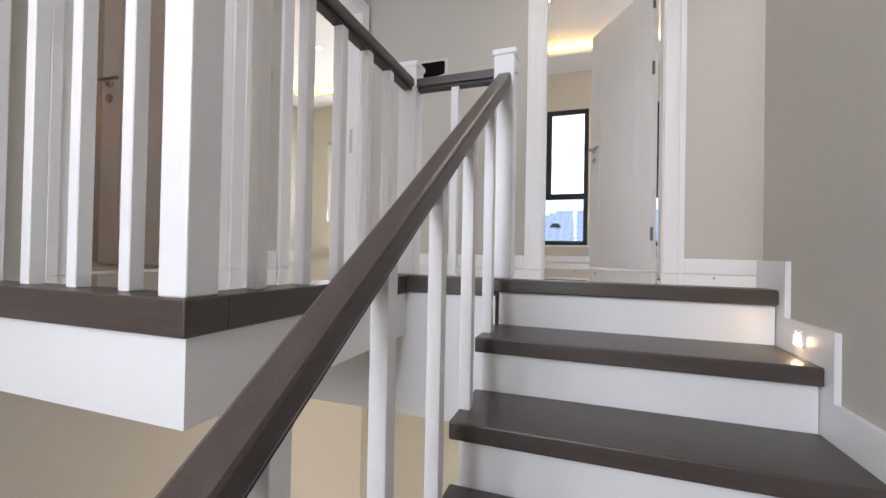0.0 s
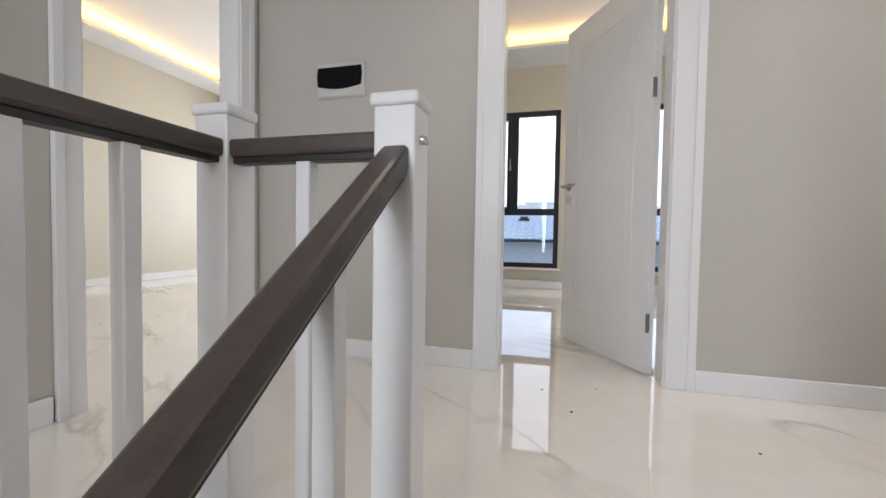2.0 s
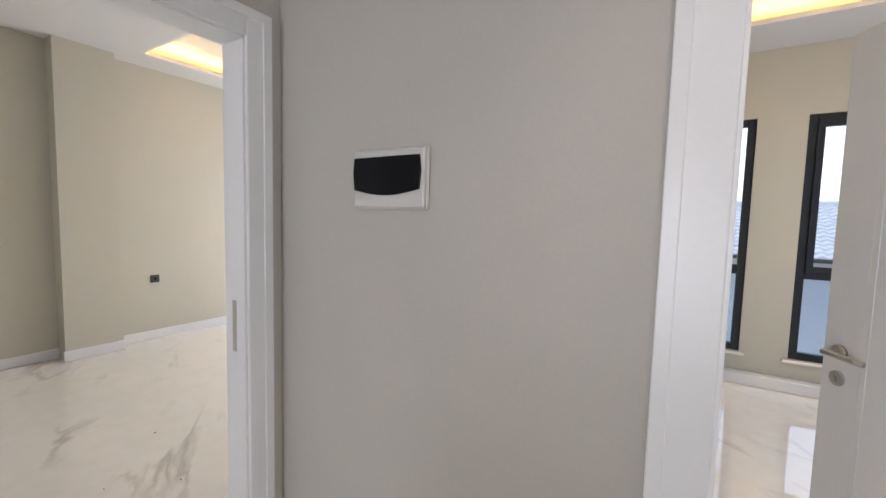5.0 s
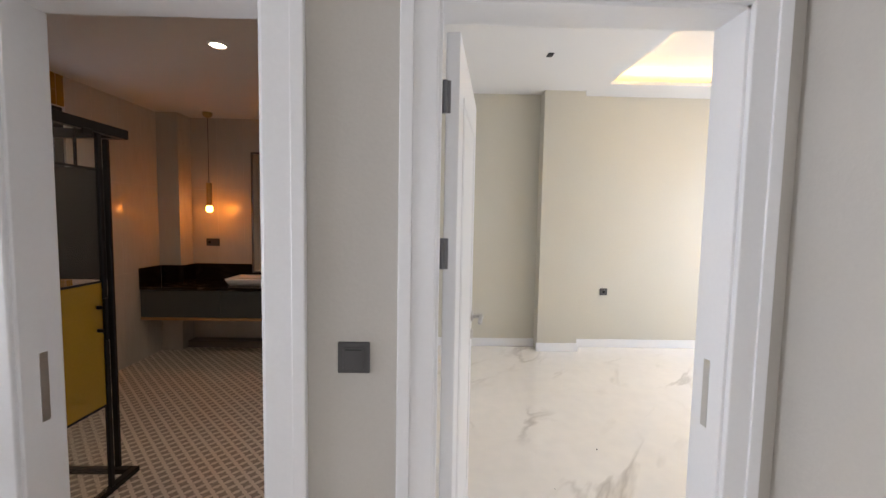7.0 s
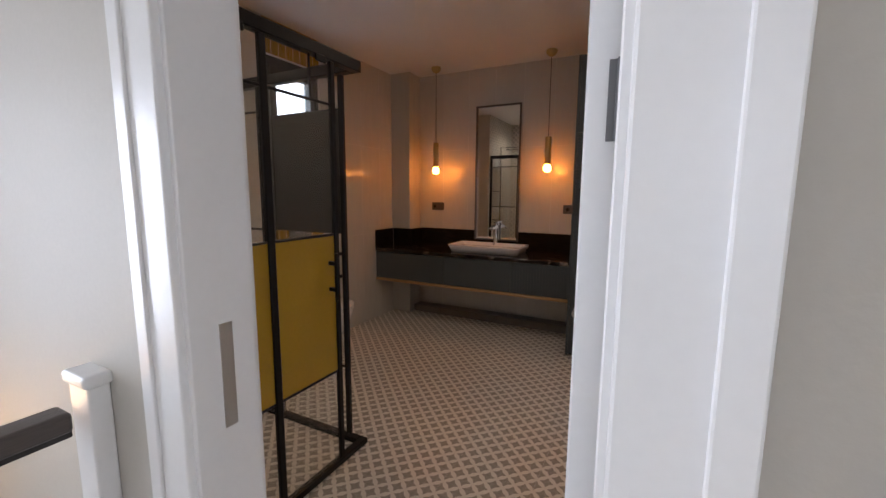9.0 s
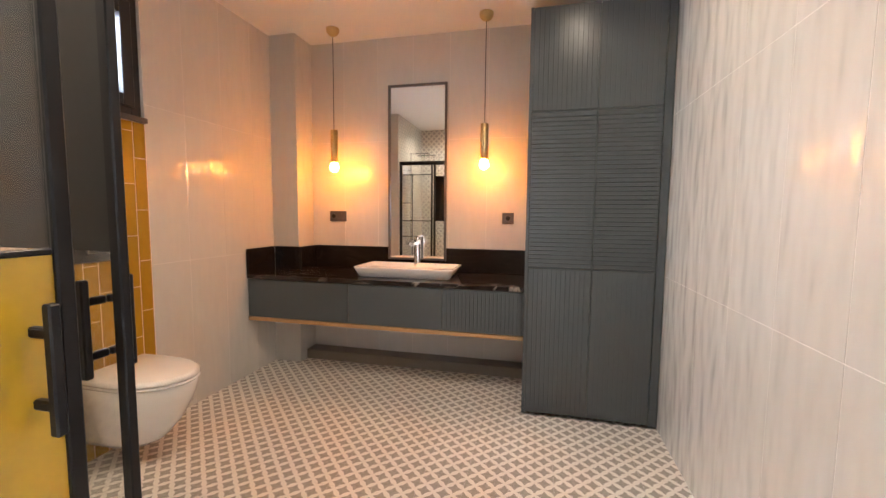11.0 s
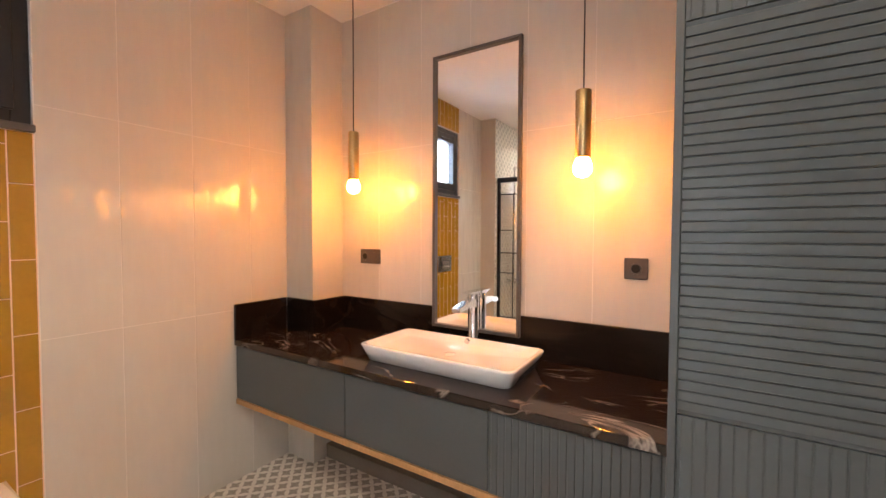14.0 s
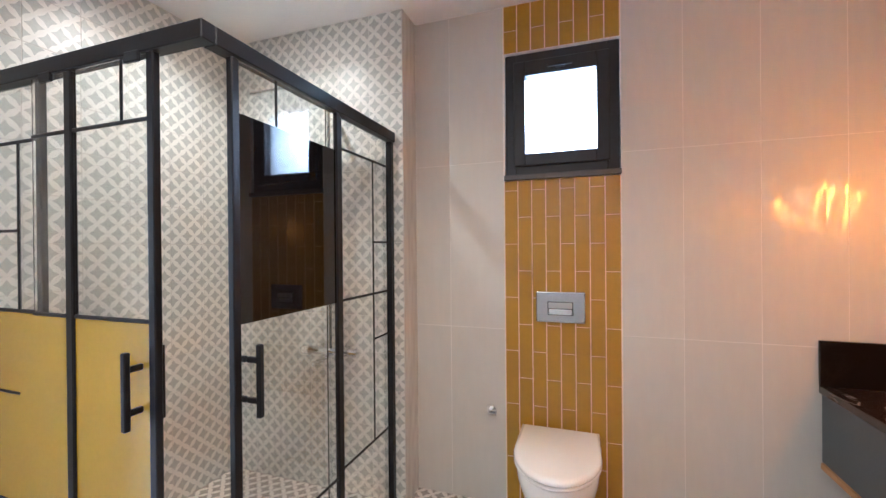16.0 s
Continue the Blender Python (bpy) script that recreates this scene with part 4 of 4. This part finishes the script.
def pendant(x, y):
    ob = thing("pendant_lamp", (x, y, 2.64), "brushed brass tube pendant with a glowing warm bulb", "lamp", "vanity pendants")
    part("canopy", lathe([(0.050, 0), (0.050, -0.012), (0.046, -0.030), (0.030, -0.048), (0.010, -0.056), (0.004, -0.060)], (x, y, 2.64)), BRASS, ob, "", True)
    part("cord", rod((x, y, 2.585), (x, y, 1.875), 0.0028, 0.0028, 8), BLACK, ob, "thin black cord")
    tube = part("tube", lathe([(0.004, 0.250), (0.027, 0.250), (0.0285, 0.247), (0.0285, 0.003), (0.027, 0.0), (0.024, 0.0), (0.024, 0.02), (0.004, 0.02)], (x, y, 1.632)), BRASS, ob, "brushed brass tube", True)
    part("bulb", lathe([(0.004, 0.030), (0.018, 0.025), (0.023, 0.008), (0.032, -0.012), (0.036, -0.031), (0.032, -0.050), (0.019, -0.063), (0.003, -0.068)], (x, y, 1.626)), BULB, tube, "glowing warm glass bulb", True)
    return ob


pendant(-4.505, -2.215)
pendant(-4.505, -1.038)
switch(BX0, -2.308, 1.215, 0, "anthracite double socket plate above the worktop", 0.152, "socket")
switch(BX0, -0.876, 1.209, 0, "anthracite socket plate above the worktop", 0.088, "socket")

# ---- tall cabinet ----
CF = -4.038
cab = thing("tall_cabinet", (-4.39, -0.32, 0), "tall dark green-grey cabinet with six ribbed doors", "cabinet")
part("body", boxes((BX0 + 0.004, CF - 0.023, -0.715, 0.051, 0.02, 2.415)), SLATE, cab)
part("side_panel", boxes((BX0 + 0.004, CF - 0.002, -0.7185, -0.700, 0.012, 2.42), bevel=0.0015, seg=1), SLATE, cab)
part("filler", boxes((CF - 0.022, CF - 0.002, 0.006, 0.051, 0.012, 2.42), bevel=0.0015, seg=1), SLATE, cab, "plain filler strip beside the wall")
part("plinth", boxes((BX0 + 0.1, CF - 0.05, -0.70, 0.05, -0.008, 0.022)), BLACK, cab)
for z0, z1, vert in ((0.026, 0.917, True), (0.921, 1.834, False), (1.838, 2.416, True)):
    for y0, y1 in ((-0.698, -0.3385), (-0.3345, 0.002)):
        faint = vert and y0 > -0.5
        ribbed(y0, y1, z0, z1, CF, vert, 0.0247, cab, "cabinet_door", SLATE, deep=0.0006 if faint else 0.0018 if vert else 0.0042)

# ---- pillar, ledge, shower nib ----
structure("bath_pillar", boxes((BX0 - 0.012, -4.507, BY0 - 0.012, -2.545, -0.01, 2.64)), TILE, "greige tiled pillar in the bathroom corner", "pillar")
structure("pipe_ledge", boxes((BX0, -4.60, -2.545, -0.72, -0.01, 0.080), bevel=0.003), SHADED_LEDGE, "low taupe tiled ledge, darkened in colour for the shade under the vanity", "ledge")
SX, SY, SW, NB = -2.262, -1.462, -2.60, -2.335     # shower: west side, north side, back wall, end of the nib
structure("wall_shower_nib", boxes((NB + 0.010, BX1, BY0 - 0.012, SW - 0.001, -0.01, 2.64)), GROUT, "tiled wall end beside the shower", "wall")
structure("shower_nib_face", boxes((NB, NB + 0.010, BY0 - 0.012, SW, -0.01, 2.64), bevel=0.001, seg=1), TILE, "greige tile on the end of the shower wall", "wall tile")

# ---- toilet ----
TX = -3.118
wc = thing("toilet", (TX, BY0, 0.05), "white wall-hung ceramic toilet with a closed lid", "toilet")
def oval(cx, y0, y1, hw, z, k=0.54, n=28):
    """Outline with a straight back and a rounded front."""
    pts = []
    ym = y0 + (y1 - y0) * (1 - k)
    for i in range(n + 1):
        a = math.pi * i / n
        pts.append((cx + hw * math.cos(a), ym + (y1 - ym) * math.sin(a), z))
    return pts + [(cx - hw, y0, z), (cx + hw, y0, z)]


part("bowl", loft([oval(TX, BY0, -2.46, 0.105, 0.103), oval(TX, BY0, -2.42, 0.120, 0.128), oval(TX, BY0, -2.33, 0.150, 0.228), oval(TX, BY0, -2.265, 0.176, 0.348), oval(TX, BY0, -2.25, 0.180, 0.413), oval(TX, BY0, -2.26, 0.174, 0.423)]), CERAMIC, wc, "", True)
part("seat", loft([oval(TX, -2.73, -2.246, 0.184, 0.425), oval(TX, -2.735, -2.240, 0.188, 0.431), oval(TX, -2.73, -2.246, 0.184, 0.438)]), CERAMIC, wc, "white seat", True)
lid = part("lid", loft([oval(TX, -2.735, -2.246, 0.185, 0.441), oval(TX, -2.74, -2.240, 0.189, 0.448), oval(TX, -2.735, -2.246, 0.184, 0.461), oval(TX, -2.72, -2.27, 0.170, 0.466)]), CERAMIC, wc, "white closed lid", True)
for s in (-1, 1):
    part("hinge", rod((TX + s * 0.075 - 0.02, -2.742, 0.443), (TX + s * 0.075 + 0.02, -2.742, 0.443), 0.012, 0.012, 14), CERAMIC, lid)
part("badge", boxes((TX - 0.03, TX - 0.005, -2.247, -2.244, 0.328, 0.343)), STEEL, wc, "small grey mark")
fp = thing("flush_plate", (-3.122, BY0, 1.07), "satin grey dual flush plate on mustard tiles", "flush plate")
part("plate", boxes((-3.243, -3.002, BY0 + 0.002, BY0 + 0.016, 0.985, 1.142), bevel=0.006), SATIN, fp)
recess = part("button_frame", boxes((-3.185, -3.060, BY0 + 0.015, BY0 + 0.020, 1.022, 1.092), bevel=0.003), SOCKET, fp, "dark recess round the buttons")
part("button", boxes((-3.180, -3.065, BY0 + 0.019, BY0 + 0.026, 1.027, 1.055), bevel=0.004), CHROME, recess, "polished flush button")
part("button", boxes((-3.180, -3.065, BY0 + 0.019, BY0 + 0.024, 1.058, 1.087), bevel=0.003), STEEL, recess)
valve = thing("angle_valve", (-2.763, BY0, 0.50), "small chrome angle valve low on the wall", "valve")
part("body", merge(rod((-2.763, BY0, 0.50), (-2.763, BY0 + 0.055, 0.50), 0.012, 0.012, 16), rod((-2.763, BY0 + 0.001, 0.50), (-2.763, BY0 + 0.007, 0.50), 0.026, 0.024, 20)), CHROME, valve)
part("knob", rod((-2.80, BY0 + 0.045, 0.50), (-2.763, BY0 + 0.045, 0.50), 0.015, 0.013, 16), CHROME, valve)

# ---- bathroom window ----
w2 = window("window_2", "small anthracite framed window with a frosted pane")
A0, A1, C0, C1, D0, D1 = -3.407, -2.848, 1.748, 2.382, BY0 - 0.075, BY0 - 0.015
part("frame", boxes((A0, A0 + 0.055, D0, D1, C0, C1), (A1 - 0.055, A1, D0, D1, C0, C1), (A0 + 0.055, A1 - 0.055, D0, D1, C1 - 0.055, C1), (A0 + 0.055, A1 - 0.055, D0, D1, C0, C0 + 0.055), bevel=0.003, seg=1), FRAME, w2)
sash2 = part("sash", boxes((A0 + 0.045, A0 + 0.105, D0 - 0.01, D1 + 0.016, C0 + 0.045, C1 - 0.045), (A1 - 0.105, A1 - 0.045, D0 - 0.01, D1 + 0.016, C0 + 0.045, C1 - 0.045), (A0 + 0.105, A1 - 0.105, D0 - 0.01, D1 + 0.016, C1 - 0.122, C1 - 0.045), (A0 + 0.105, A1 - 0.105, D0 - 0.01, D1 + 0.016, C0 + 0.045, C0 + 0.108), bevel=0.004, seg=1), FRAME, w2)
fr = part("pane", boxes((A0 + 0.1, A1 - 0.1, D0 + 0.008, D0 + 0.016, C0 + 0.1, C1 - 0.115)), FROST, w2, "bright frosted pane")
fr.visible_shadow = False
part("window_handle", merge(boxes((-3.15, -3.11, D1 + 0.016, D1 + 0.03, C1 - 0.105, C1 - 0.085), bevel=0.003), boxes((-3.19, -3.07, D1 + 0.03, D1 + 0.042, C1 - 0.102, C1 - 0.088), bevel=0.003)), FRAME, sash2)
part("window_sill", boxes((-3.412, -2.843, BY0 - 0.06, BY0 + 0.022, C0 - 0.030, C0 - 0.003), bevel=0.003), SOCKET, w2, "dark grey sill")

# ---- shower ----
sh = thing("shower_enclosure", (SX, SY, 0), "black framed corner shower enclosure with two sliding doors", "shower")
TZ = 1.985
def bar(name, *bs, label="", mat=BLACK, bevel=0.003):
    return part(name, boxes(*bs, bevel=bevel, seg=1), mat, sh, label)


bar("top_rail", (SX - 0.028, BX1 - 0.008, SY - 0.022, SY + 0.024, TZ - 0.052, TZ), label="black top rail")
bar("top_rail", (SX - 0.028, SX + 0.022, SW + 0.002, SY - 0.0225, TZ - 0.052, TZ), label="black top rail")
bar("bottom_rail", (SX - 0.024, BX1 - 0.008, SY - 0.020, SY + 0.022, 0.004, 0.034), label="black bottom rail")
bar("bottom_rail", (SX - 0.024, SX + 0.020, SW + 0.002, SY - 0.0205, 0.004, 0.034), label="black bottom rail")
bar("wall_profile", (BX1 - 0.040, BX1 - 0.009, SY - 0.018, SY + 0.018, 0.034, TZ - 0.052))
bar("wall_profile", (SX - 0.018, SX + 0.018, SW + 0.003, SW + 0.034, 0.034, TZ - 0.052))
tray = tagged(part("shower_tray", boxes((SX - 0.02, BX1 - 0.01, SW, SY + 0.015, -0.006, 0.004)), FLOORT), "patterned tile floor inside the shower", "shower tray")


def pane_x(x, y0, y1, mat, z0, z1, nm="glass", label=""):
    o = part(nm, boxes((x - 0.003, x + 0.003, y0, y1, z0, z1)), mat, sh, label)
    if mat is GLASS:
        o.visible_shadow = False
    return o


def pane_y(y, x0, x1, mat, z0, z1, nm="glass", label=""):
    o = part(nm, boxes((x0, x1, y - 0.003, y + 0.003, z0, z1)), mat, sh, label)
    if mat is GLASS:
        o.visible_shadow = False
    return o


LO, HI = 0.036, TZ - 0.054
YT, YB, BT, BB = 1.165, 0.50, 1.775, 1.145        # yellow and black fields
# north side: fixed field to the east, sliding door to the west
XD0, XD1, XF = -2.090, -1.725, BX1 - 0.04
pane_y(SY - 0.010, -1.54, XF, GLASS, LO, YB)
pane_y(SY - 0.010, -1.54, XF, GLASS, YT, HI)
pane_y(SY - 0.010, -1.54, XF, YELLOWGLASS, YB, YT, "yellow_glass", "yellow painted glass field")
pane_y(SY + 0.010, XD0, -1.53, GLASS, LO, YB)
pane_y(SY + 0.010, XD0, -1.53, GLASS, YT, HI)
pane_y(SY + 0.010, XD0, -1.53, YELLOWGLASS, YB, YT, "yellow_glass", "yellow painted glass field")
bar("stile", (XD0 - 0.014, XD0 + 0.014, SY - 0.001, SY + 0.022, LO, HI))
bar("stile", (XD1 - 0.016, XD1 + 0.016, SY - 0.001, SY + 0.022, LO, HI))
bar("stile", (-1.550, -1.522, SY - 0.022, SY - 0.002, LO, HI))
for z in (YB, YT, 1.745):
    bar("glazing_bar", (XD0 + 0.014, -1.53, SY + 0.004, SY + 0.017, z - 0.006, z + 0.006))
    bar("glazing_bar", (-1.522, XF, SY - 0.017, SY - 0.004, z - 0.006, z + 0.006))
for z in (0.88, 1.44):
    bar("glazing_bar", (-1.405, XF, SY - 0.017, SY - 0.004, z - 0.005, z + 0.005))
bar("glazing_bar", (-1.411, -1.399, SY - 0.016, SY - 0.005, YT, 1.745))
bar("glazing_bar", (-1.965, -1.955, SY + 0.005, SY + 0.016, 1.745, HI))
for x in (-2.02, -1.62):
    bar("roller", (x - 0.03, x + 0.03, SY + 0.014, SY + 0.026, HI - 0.022, HI + 0.01))


HZ0, HZ1 = 0.865, 1.085
for s in (1, -1):
    yb = SY + 0.010 + s * 0.050
    lo, hi = sorted((SY + 0.010 + s * 0.004, yb))
    part("handle", boxes((XD0 + 0.042, XD0 + 0.060, yb - 0.009, yb + 0.009, HZ0, HZ1), (XD0 + 0.044, XD0 + 0.058, lo, hi, HZ0 + 0.04, HZ0 + 0.058), (XD0 + 0.044, XD0 + 0.058, lo, hi, HZ1 - 0.058, HZ1 - 0.04), bevel=0.003, seg=1), BLACK, sh, "black square door pull")
# west side: door to the north, fixed field to the south
YD0, YD1, YF = -1.555, -2.080, SW + 0.034
pane_x(SX - 0.010, YD1, YD0, GLASS, LO, BB)
pane_x(SX - 0.010, YD1, YD0, GLASS, BT, HI)
pane_x(SX - 0.010, YD1, YD0, BLACKGLASS, BB, BT, "black_glass", "glossy black painted glass field")
part("back_paint", boxes((SX - 0.0065, SX - 0.0055, YD1 + 0.015, YD0 - 0.015, BB, BT)), MATTDARK, sh, "matt dark paint on the back of the glass")
pane_x(SX + 0.010, YF, YD1 + 0.05, GLASS, LO, HI)
bar("stile", (SX - 0.022, SX + 0.001, YD0 - 0.014, YD0 + 0.014, LO, HI))
bar("stile", (SX - 0.022, SX + 0.001, YD1 - 0.014, YD1 + 0.014, LO, HI))
bar("stile", (SX + 0.002, SX + 0.022, YD1 - 0.060, YD1 - 0.034, LO, HI))
for z in (0.42, BB, 1.80):
    bar("glazing_bar", (SX + 0.004, SX + 0.017, YF, YD1 - 0.06, z - 0.006, z + 0.006))
bar("glazing_bar", (SX - 0.017, SX - 0.004, YD1 + 0.014, YD0 - 0.014, 0.42 - 0.006, 0.42 + 0.006))
bar("glazing_bar", (SX + 0.005, SX + 0.016, -2.42, -2.41, 0.42, 1.80))
for z in (0.92, 1.40):
    bar("glazing_bar", (SX + 0.004, SX + 0.017, YF, -2.42, z - 0.005, z + 0.005))
bar("glazing_bar", (SX - 0.016, SX - 0.005, -1.735, -1.725, BT, HI))
for s in (1, -1):
    xb = SX - 0.010 - s * 0.050
    lo, hi = sorted((SX - 0.010 - s * 0.004, xb))
    part("handle", boxes((xb - 0.009, xb + 0.009, YD0 - 0.052, YD0 - 0.034, HZ0, HZ1), (lo, hi, YD0 - 0.050, YD0 - 0.036, HZ0 + 0.04, HZ0 + 0.058), (lo, hi, YD0 - 0.050, YD0 - 0.036, HZ1 - 0.058, HZ1 - 0.04), bevel=0.003, seg=1), BLACK, sh, "black square door pull")

# shower fittings on the back wall
FX, FY = -1.90, SW + 0.05
mix = thing("shower_set", (FX, SW, 0.80), "chrome shower set with a square rain head", "shower set")
valve_bar = part("valve", merge(rod((FX - 0.13, FY, 0.80), (FX + 0.13, FY, 0.80), 0.021, 0.021, 20), rod((FX - 0.075, SW + 0.002, 0.80), (FX - 0.075, FY, 0.80), 0.030, 0.016, 18), rod((FX + 0.075, SW + 0.002, 0.80), (FX + 0.075, FY, 0.80), 0.030, 0.016, 18)), CHROME, mix, "chrome mixer bar", True)
for s0 in (-1, 1):
    part("knob", rod((FX + s0 * 0.131, FY, 0.80), (FX + s0 * 0.175, FY, 0.80), 0.026, 0.023, 20), CHROME, valve_bar)
part("outlet", rod((FX, FY, 0.78), (FX, FY + 0.15, 0.765), 0.014, 0.011, 14), CHROME, valve_bar)
part("riser_pipe", rod((FX, FY, 0.81), (FX, FY, 2.15), 0.010, 0.010, 14), CHROME, mix)
part("arm", merge(rod((FX, FY - 0.012, 2.15), (FX, SW + 0.34, 2.15), 0.010, 0.010, 14), rod((FX, SW + 0.33, 2.15), (FX, SW + 0.33, 2.105), 0.010, 0.013, 14), rod((FX, SW + 0.002, 1.90), (FX, FY, 1.90), 0.014, 0.008, 14)), CHROME, mix)
part("rain_head", boxes((FX - 0.14, FX + 0.14, SW + 0.19, SW + 0.47, 2.092, 2.106), bevel=0.004), CHROME, mix, "square chrome rain head")

# ---- bathroom ceiling lamps ----
# second fitting, above the shower, is assumed and unseen
for x, y in ((-2.725, -1.16), (-1.68, -2.03), (-3.29, -0.395)):
    d = thing("downlight", (x, y, 2.64), "round recessed ceiling downlight, lit warm white", "light", "bathroom downlights")
    trim = part("trim", lathe([(0.062, 0.0), (0.062, -0.005), (0.056, -0.009), (0.048, -0.007), (0.048, 0.002)], (x, y, 2.64)), WHITE, d, "", True)
    part("lens", lathe([(0.048, -0.0015), (0.002, -0.002)], (x, y, 2.64)), LED, trim, "glowing lens")

# ---- tiles, last ----
ob_of = bpy.data.objects
tile_data = {}
def tile(parent, mat, axis, a0, a1, z0, z1, face, out, gap=0.0013, thick=0.0023, lay=None):
    """One tile of a wall: axis names the thin direction, out its outward sign."""
    w, h = a1 - a0 - 2 * gap, z1 - z0 - 2 * (gap if lay is None else lay)
    if w < 0.01 or h < 0.01:
        return
    key = (mat.name, axis, out, round(w, 4), round(h, 4), thick)
    if key not in tile_data:
        t0, t1 = sorted((0, -out * thick))
        b = (t0, t1, -w / 2, w / 2, -h / 2, h / 2) if axis == "x" else (-w / 2, w / 2, t0, t1, -h / 2, h / 2) if axis == "y" else (-w / 2, w / 2, -h / 2, h / 2, t0, t1)
        tile_data[key] = mesh_of("tile", boxes(b, bevel=0.0007, seg=1), mat)
    ob = new("tile", tile_data[key])
    c, m = (a0 + a1) / 2, (z0 + z1) / 2
    ob.matrix_basis = Matrix.Translation((face, c, m) if axis == "x" else (c, face, m) if axis == "y" else (c, m, face))
    if parent is ob_of["wall_west"]:
        ob.matrix_basis = BATH @ ob.matrix_basis
    ob.parent = parent


def cuts(lo, hi, step, start):
    """Joint positions from lo to hi, on a grid that passes through start."""
    k = math.ceil((lo - start) / step + 1e-6)
    out = [lo]
    while start + k * step < hi - 1e-6:
        out.append(start + k * step)
        k += 1
    return out + [hi]


def wall_tiles(parent, mat, axis, lo, hi, face, out, wide, start, rows):
    for a, b in zip(cuts(lo, hi, wide, start), cuts(lo, hi, wide, start)[1:]):
        for z0, z1 in zip(rows, rows[1:]):
            tile(parent, mat, axis, a, b, z0, z1, face, out)


ROWS = (0.0, 0.935, 1.825, 2.638)
ROWS_NORTH = (0.0, 0.895, 1.782, 2.638)
south, west, north, east = ob_of["wall_bath_south"], ob_of["wall_bath_west"], ob_of["wall_bath_north"], ob_of["wall_west"]
wall_tiles(south, TILE, "y", -4.507, -3.412, BY0, 1, 0.3, -3.674, ROWS)
wall_tiles(south, TILE, "y", -2.838, NB, BY0, 1, 0.3, -2.838, ROWS)
wall_tiles(west, TILE, "x", -2.545, BY1, BX0, 1, 0.3, -2.245, ROWS)
wall_tiles(north, TILE, "y", BX0, BX1, BY1, -1, 0.3, -2.665, ROWS_NORTH)
wall_tiles(east, TILE, "x", SY, -0.965, BX1 - 0.0012, -1, 0.3, -1.26, ROWS)
tile(east, TILE, "x", -0.965, -0.035, 2.27, 2.638, BX1 - 0.0012, -1)
tile(east, TILE, "x", -0.035, BY1, 0, 2.638, BX1 - 0.0012, -1)
ROWS20 = [0.2 * i for i in range(14)]
ROWS20[-1] = 2.638
wall_tiles(east, SHOWY, "x", SW, SY, BX1 - 0.0012, -1, 0.2, SW, ROWS20)
wall_tiles(ob_of["wall_shower_nib"], SHOWX, "y", NB + 0.001, BX1 - 0.003, SW, 1, 0.2, NB, ROWS20)
# mustard tiles, laid upright in half bond
col = cuts(-3.408, -2.842, 0.0708, -3.408)
for i, (a, b) in enumerate(zip(col, col[1:])):
    z = -0.14 * (i % 2) + 0.125 - 0.28
    while z < 2.638:
        z0, z1 = max(0, z), min(2.638, z + 0.28)
        if z0 < C0 - 0.03 < z1:
            tile(south, MUSTARD, "y", a, b, z0, C0 - 0.031, BY0 + 0.002, 1, 0.0026, 0.003, 0.0017)
        elif z0 < C1 + 0.004 < z1:
            tile(south, MUSTARD, "y", a, b, C1 + 0.006, z1, BY0 + 0.002, 1, 0.0026, 0.003, 0.0017)
        elif not (z0 >= C0 - 0.03 and z1 <= C1 + 0.005):
            tile(south, MUSTARD, "y", a, b, z0, z1, BY0 + 0.002, 1, 0.0026, 0.003, 0.0017)
        z += 0.28
part("joint_bed", boxes((-3.409, -2.841, BY0 - 0.0024, BY0 + 0.0003, 0, C0 - 0.031), (-3.409, -2.841, BY0 - 0.0024, BY0 + 0.0003, C1 + 0.006, 2.638)), PEACH, south, "peach coloured grout")
# floor tiles
bed = ob_of["bath_floor_bed"]
xs, ys = cuts(BX0, BX1, 0.2, BX1), cuts(BY0, BY1, 0.2, BY1)
for a, b in zip(xs, xs[1:]):
    for c, d in zip(ys, ys[1:]):
        tile(bed, FLOORT, "z", a, b, c, d, 0.0, 1, 0.0006)

# ---- set the bathroom in its place ----
moved = [o for o in bpy.data.objects if o not in earlier and o.parent is None]
for o in moved + [ob_of[n] for n in ("wall_bath_south", "wall_bath_west", "wall_bath_north", "bath_floor_bed", "ceiling_bath")]:
    o.matrix_basis = BATH @ o.matrix_basis
